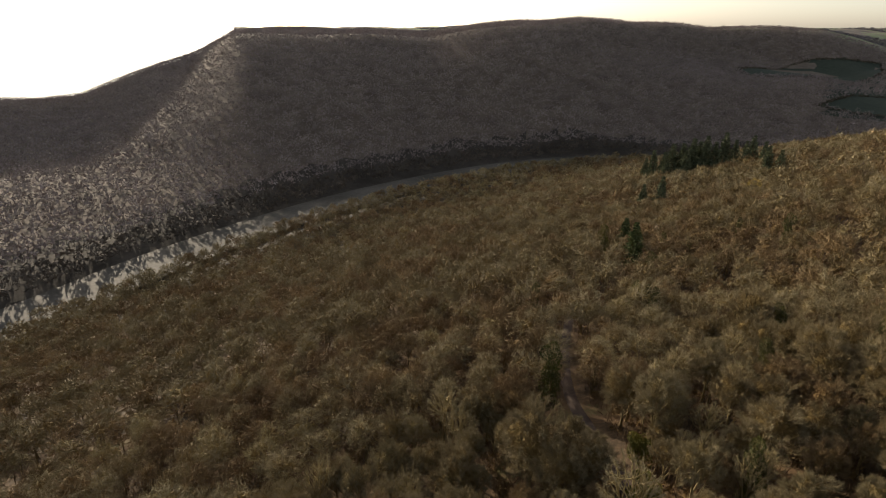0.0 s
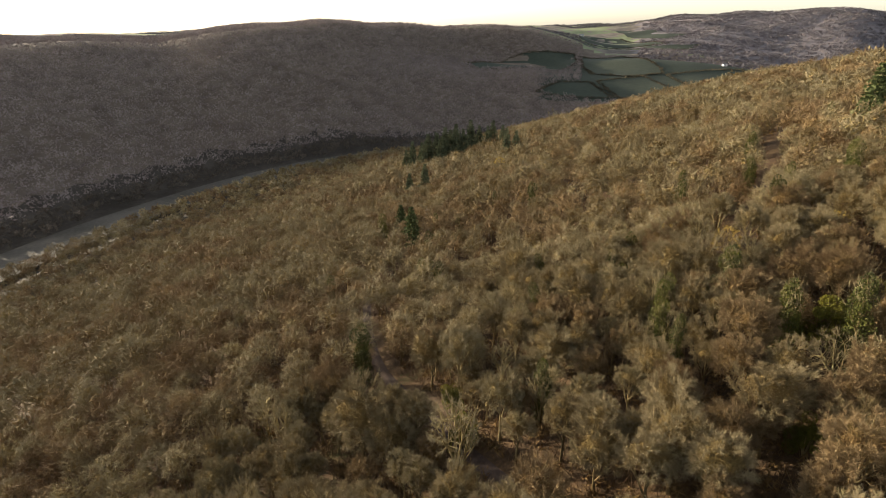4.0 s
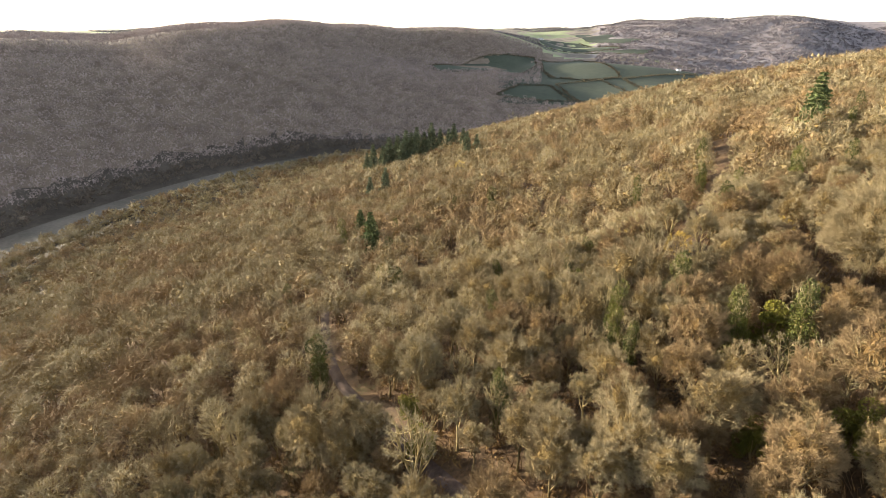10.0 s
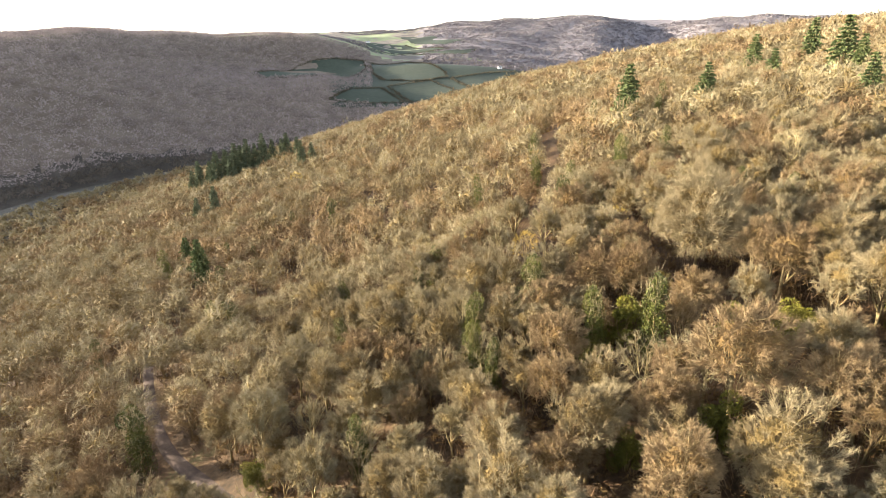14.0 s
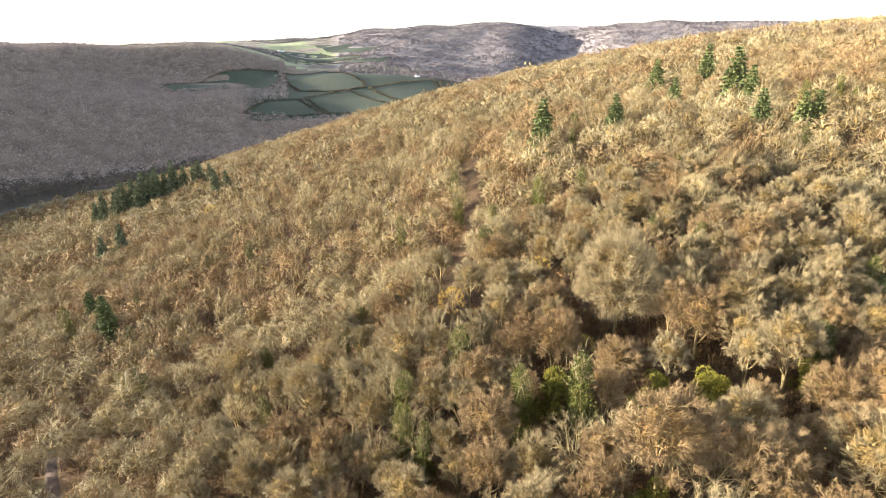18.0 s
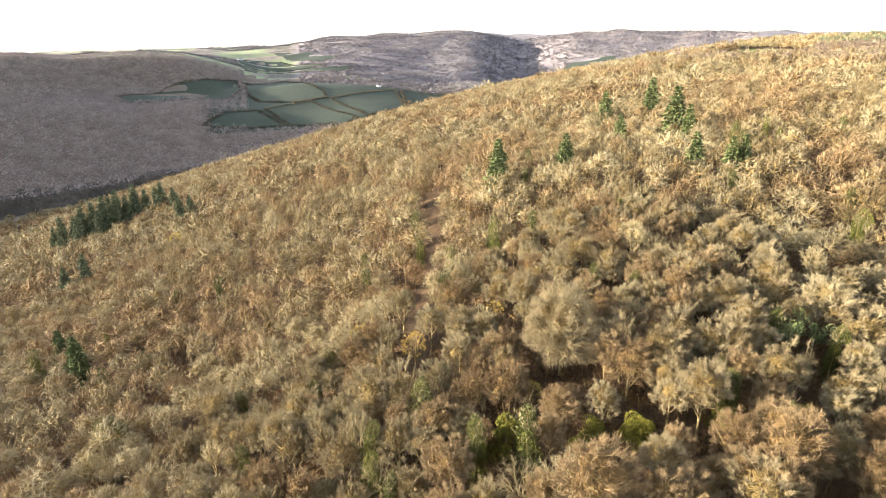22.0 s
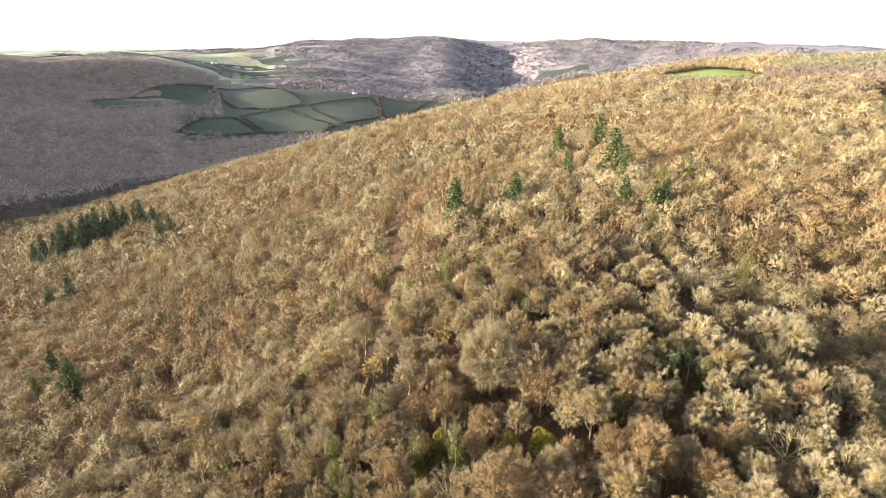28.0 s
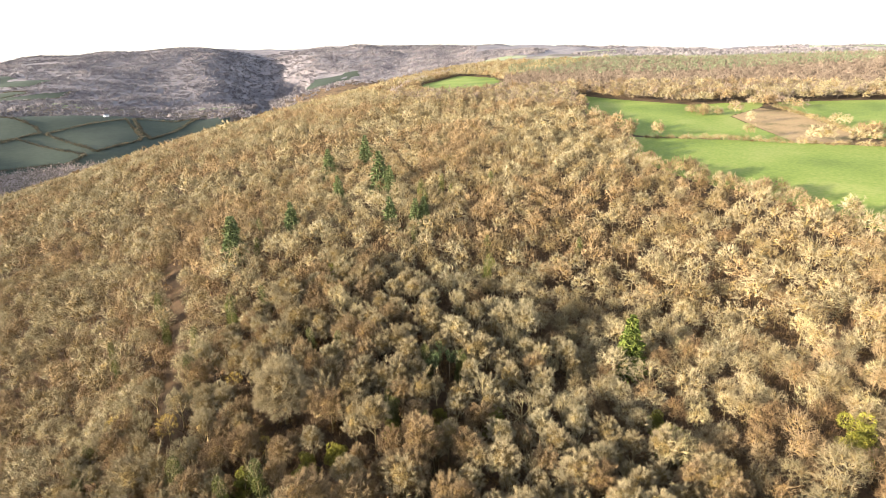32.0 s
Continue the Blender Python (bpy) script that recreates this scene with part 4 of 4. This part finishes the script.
def build_trees():
    rng = np.random.default_rng(5)
    labels = ("bare oak with a broad tan-brown crown", "bare ash with pale grey limbs and twigs", "bare beech with a fine reddish-brown crown")
    big = (70.5, 91.5)
    for keep, single in ((in_near, False), (in_ring, True)):
        protos, heights = {0: [], 1: [], 2: []}, {0: [], 1: [], 2: []}
        for i, (name, mat, mass) in enumerate(KINDS):
            for k in range(4 if i == 0 else 3):
                h, r = (11.5, 2.9 + 0.38 * k) if i == 0 else ((12.5, 2.7 + 0.38 * k) if i == 1 else (11.0, 2.9 + 0.4 * k))
                sparse = i == 1 and k == 0
                protos[i].append(tree_thing(rng, name + "_tree", mat, h, r, 3200 if sparse else 10800, labels[i], 5, M_PALE if i == 1 else None, 1.35 if sparse else (1.2 if i == 1 else 1.1), single, None if sparse else mass))
                heights[i].append(h)
        x, y = scatter(rng, -130, 170, -75, 170, 5.8, keep)
        ok = ~special_near(x, y, 3.8) & ~low_growth(x, y) & (off_line(LANE, x, y) > np.where((y > 140) | (y < 84), 2.6, 3.7)) & (np.hypot(x - big[0], y - big[1]) > 9)
        x, y = x[ok], y[ok]
        kind = species(rng, x, y)
        for i in range(3):
            sel = kind == i
            place(protos[i], [(a, b, h) for a, b, h in zip(x[sel], y[sel], rng.uniform(8.5, 13.5, sel.sum()) * np.where(rng.uniform(size=sel.sum()) < 0.07, 1.3, 1.0))], rng, heights[i])
    # the great oak in the clearing
    great = tree_thing(rng, "great_oak", M_OAK, 17.0, 7.6, 40000, "large bare oak with a wide domed tan crown", 11, mass=I_OAK, ends=240, split=True)
    first.append((great, Matrix.Translation((big[0], big[1], float(terrain(*big)) - 0.1))))
    fir = [conifer_thing(rng, "fir_tree", M_FIR, "dark green conifer rising among bare trees") for _ in range(2)]
    place(fir, [(x, y, h * 1.1) for x, y, h in CONIFERS if y < 340], rng, [16.0, 16.0])
    broad = [conifer_thing(rng, "broad_fir", M_FAR_FIR, "broad grey-green conifer in a clump on the spur", 17, 16.0, 4.0) for _ in range(2)]
    place(broad, [(x, y, h * 1.15) for x, y, h in CONIFERS if y > 340], rng, [16.0, 16.0])
    lone = conifer_thing(rng, "spruce_tree", M_SPRUCE, "bright yellow-green spruce standing in the sun", 19, 16.0, 4.8)
    place([lone], [BRIGHT_CONIFER], rng, [16.0])
    spread = np.random.default_rng(77)
    extra = []
    while len(extra) < 34:
        r, az = spread.uniform(75, 260), radians(spread.uniform(-12, 72))
        x, y = r * math.sin(az), r * math.cos(az)
        if not open_land(np.array([x]), np.array([y]))[0]:
            extra.append((x, y, spread.uniform(9, 14)))
    place([ivy_thing(rng, "dead-looking tree thickly wrapped in green ivy") for _ in range(3)], [(x, y, h * 1.2) for x, y, h in IVIED] + extra, rng, [10.0] * 3, 0.72)
    place([shrub_thing(rng, "yellow-green evergreen shrub below the bare trees") for _ in range(3)], [(x, y, h * 1.4) for x, y, h in EVERGREENS], rng, [5.0] * 3)
    gold = tree_thing(rng, "golden_tree", M_GOLD, 10.0, 3.2, 3000, "slender tree still holding yellow leaves")
    place([gold], GOLDEN, rng, [10.0])
    pale = [tree_thing(rng, "pale_tree", M_ASH, 11.0, 5.2, 2600, "half-dead tree with twisted pale grey limbs", 8, M_PALE, 1.1, ends=90) for _ in range(2)]
    place(pale, PALE_TREES, rng, [11.0] * 2)
    # small pines with bare pale stems
    for px, py, h in PINES:
        root = new("pine_tree")
        tagged(root, "small pine with bare pale stem and flat green top", "conifer", "pines in the clearing")
        zs = np.linspace(-0.3, h * 0.9, 5)
        v, f = tube(np.stack([0.06 * zs, 0.02 * zs, zs], -1), np.linspace(0.17, 0.07, 5), 6)
        part("trunk", mesh_from("trunk", v, f, [M_ASH], None, True), root)
        n = 9
        c = np.stack([rng.normal(0.06 * h, 0.9, n), rng.normal(0, 0.9, n), rng.uniform(0.62, 0.98, n) * h], -1)
        part("crown", soup("crown", [(leaf_mass(rng, c, rng.uniform(0.5, 1.0, n), 700, 0.2), M_FIR)]), root)
        first.append((root, Matrix.Translation((px, py, float(terrain(px, py)) - 0.1))))
    for proto, m in first:
        proto.matrix_basis = m


def build_hedges():
    rng = np.random.default_rng(21)
    for n, line in enumerate(HEDGES):
        far = line[0][1] > 900
        pts = np.array(line, float)
        seg = np.linalg.norm(np.diff(pts, axis=0), axis=1)
        at = np.concatenate([[0], np.cumsum(seg)])
        s = np.arange(0, at[-1], 4.0 if far else 2.6)
        s = s + rng.uniform(-1, 1, len(s))
        x = np.interp(s, at, pts[:, 0]) + rng.normal(0, 0.8, len(s))
        y = np.interp(s, at, pts[:, 1]) + rng.normal(0, 0.8, len(s))
        T = len(s)
        h = rng.uniform(4, 8.5, T) if far else rng.uniform(2.5, 6.5, T)
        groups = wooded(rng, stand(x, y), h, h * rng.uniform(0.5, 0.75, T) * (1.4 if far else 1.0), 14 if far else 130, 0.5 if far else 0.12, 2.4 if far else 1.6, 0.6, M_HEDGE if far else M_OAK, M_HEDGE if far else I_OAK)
        tagged(new("hedge", soup("hedge", groups)), "straggling bare hedge with small trees between pastures", "hedge", "field hedges")
    # trees standing in the hilltop fields, and the belt behind the ridge field
    spots = [(462, 116), (466, 108), (458, 96), (452, 104), (523, 80), (519, 86)]
    belt = np.array([(478, 440), (545, 492), (630, 552), (700, 580), (780, 600)], float)
    u = np.linspace(0, 4, 70)
    bx, by = np.interp(u, range(5), belt[:, 0]) + rng.normal(0, 3, 70), np.interp(u, range(5), belt[:, 1]) + rng.normal(0, 3, 70)
    base = stand(bx, by)
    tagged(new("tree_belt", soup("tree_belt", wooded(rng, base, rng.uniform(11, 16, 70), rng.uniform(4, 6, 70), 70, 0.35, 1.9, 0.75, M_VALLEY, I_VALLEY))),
           "belt of grey-brown trees along the ridge field", "tree belt", kind="stuff")
    for x, y in spots:
        base = stand(np.array([x]), np.array([y]))
        root = new("field_tree")
        tagged(root, "small rounded bare tree standing in pasture", "tree", "field trees")
        root.location = base[0]
        zero = np.zeros((1, 3))
        h, r = np.array([rng.uniform(7, 10)]), np.array([rng.uniform(4, 5.5)])
        v, f = tube(np.array([[0, 0, -0.3], [0.1, 0, h[0] * 0.3], [0.1, 0.1, h[0] * 0.6]]), [0.3, 0.22, 0.12], 6)
        part("trunk", mesh_from("trunk", v, f, [M_BARK], None, True), root)
        part("crown", soup("crown", wooded(rng, zero, h, r, 420, 0.14, 1.5, 0.7, M_OAK, I_OAK)), root)


def box(x0, x1, y0, y1, z0, z1):
    v = np.array([(x, y, z) for z in (z0, z1) for x, y in ((x0, y0), (x1, y0), (x1, y1), (x0, y1))])
    return v, np.array([(3, 2, 1, 0), (4, 5, 6, 7), (0, 1, 5, 4), (1, 2, 6, 5), (2, 3, 7, 6), (3, 0, 4, 7)])


def house(name, x, y, turn, w, d, h, label, category):
    """A small building: walls, a pitched roof with eaves, windows and a door."""
    root = new(name)
    tagged(root, label, category)
    root.matrix_basis = Matrix.Translation((x, y, float(terrain(x, y)) + 1.0)) @ Matrix.Rotation(radians(turn), 4, "Z")
    v, f = box(-w / 2, w / 2, -d / 2, d / 2, -2.5, h)
    part("wall", mesh_from("wall", v, f, [M_WHITE]), root)
    o, p = 0.5, d * 0.32
    v = np.array([(-w / 2 - o, -d / 2 - o, h), (w / 2 + o, -d / 2 - o, h), (w / 2 + o, d / 2 + o, h), (-w / 2 - o, d / 2 + o, h), (-w / 2 - o, 0, h + p), (w / 2 + o, 0, h + p)])
    f = np.array([(0, 1, 5), (0, 5, 4), (2, 3, 4), (2, 4, 5), (0, 4, 3), (1, 2, 5), (0, 3, 2), (0, 2, 1)])
    part("roof", mesh_from("roof", v, f, [M_SLATE]), root)
    for k in range(max(2, int(w / 4))):
        wx = -w / 2 + (k + 0.5) * w / max(2, int(w / 4))
        v, f = box(wx - 0.6, wx + 0.6, -d / 2 - 0.06, -d / 2 + 0.1, h * 0.35, h * 0.75)
        part("window", mesh_from("window", v, f, [M_PANE]), root)
    v, f = box(-0.5, 0.5, -d / 2 - 0.08, -d / 2 + 0.1, -1.0, 1.2)
    part("door", mesh_from("door", v, f, [M_SLATE]), root)


build_woods()
build_trees()
build_hedges()
house("barn", 674, 1752, 20, 13, 7, 3.2, "small white-walled barn at the edge of pasture", "barn")
for hx, hy, ht in ((1640, 2110, 10), (1668, 2140, 40), (1610, 2075, 75), (1480, 2050, 20), (1440, 1990, 60)):
    house("cottage", hx, hy, ht, 12, 8, 5.5, "small white cottage in the valley village", "house")
house("farmhouse", 455, 2950, 15, 22, 10, 6, "white farmhouse among distant fields", "house")
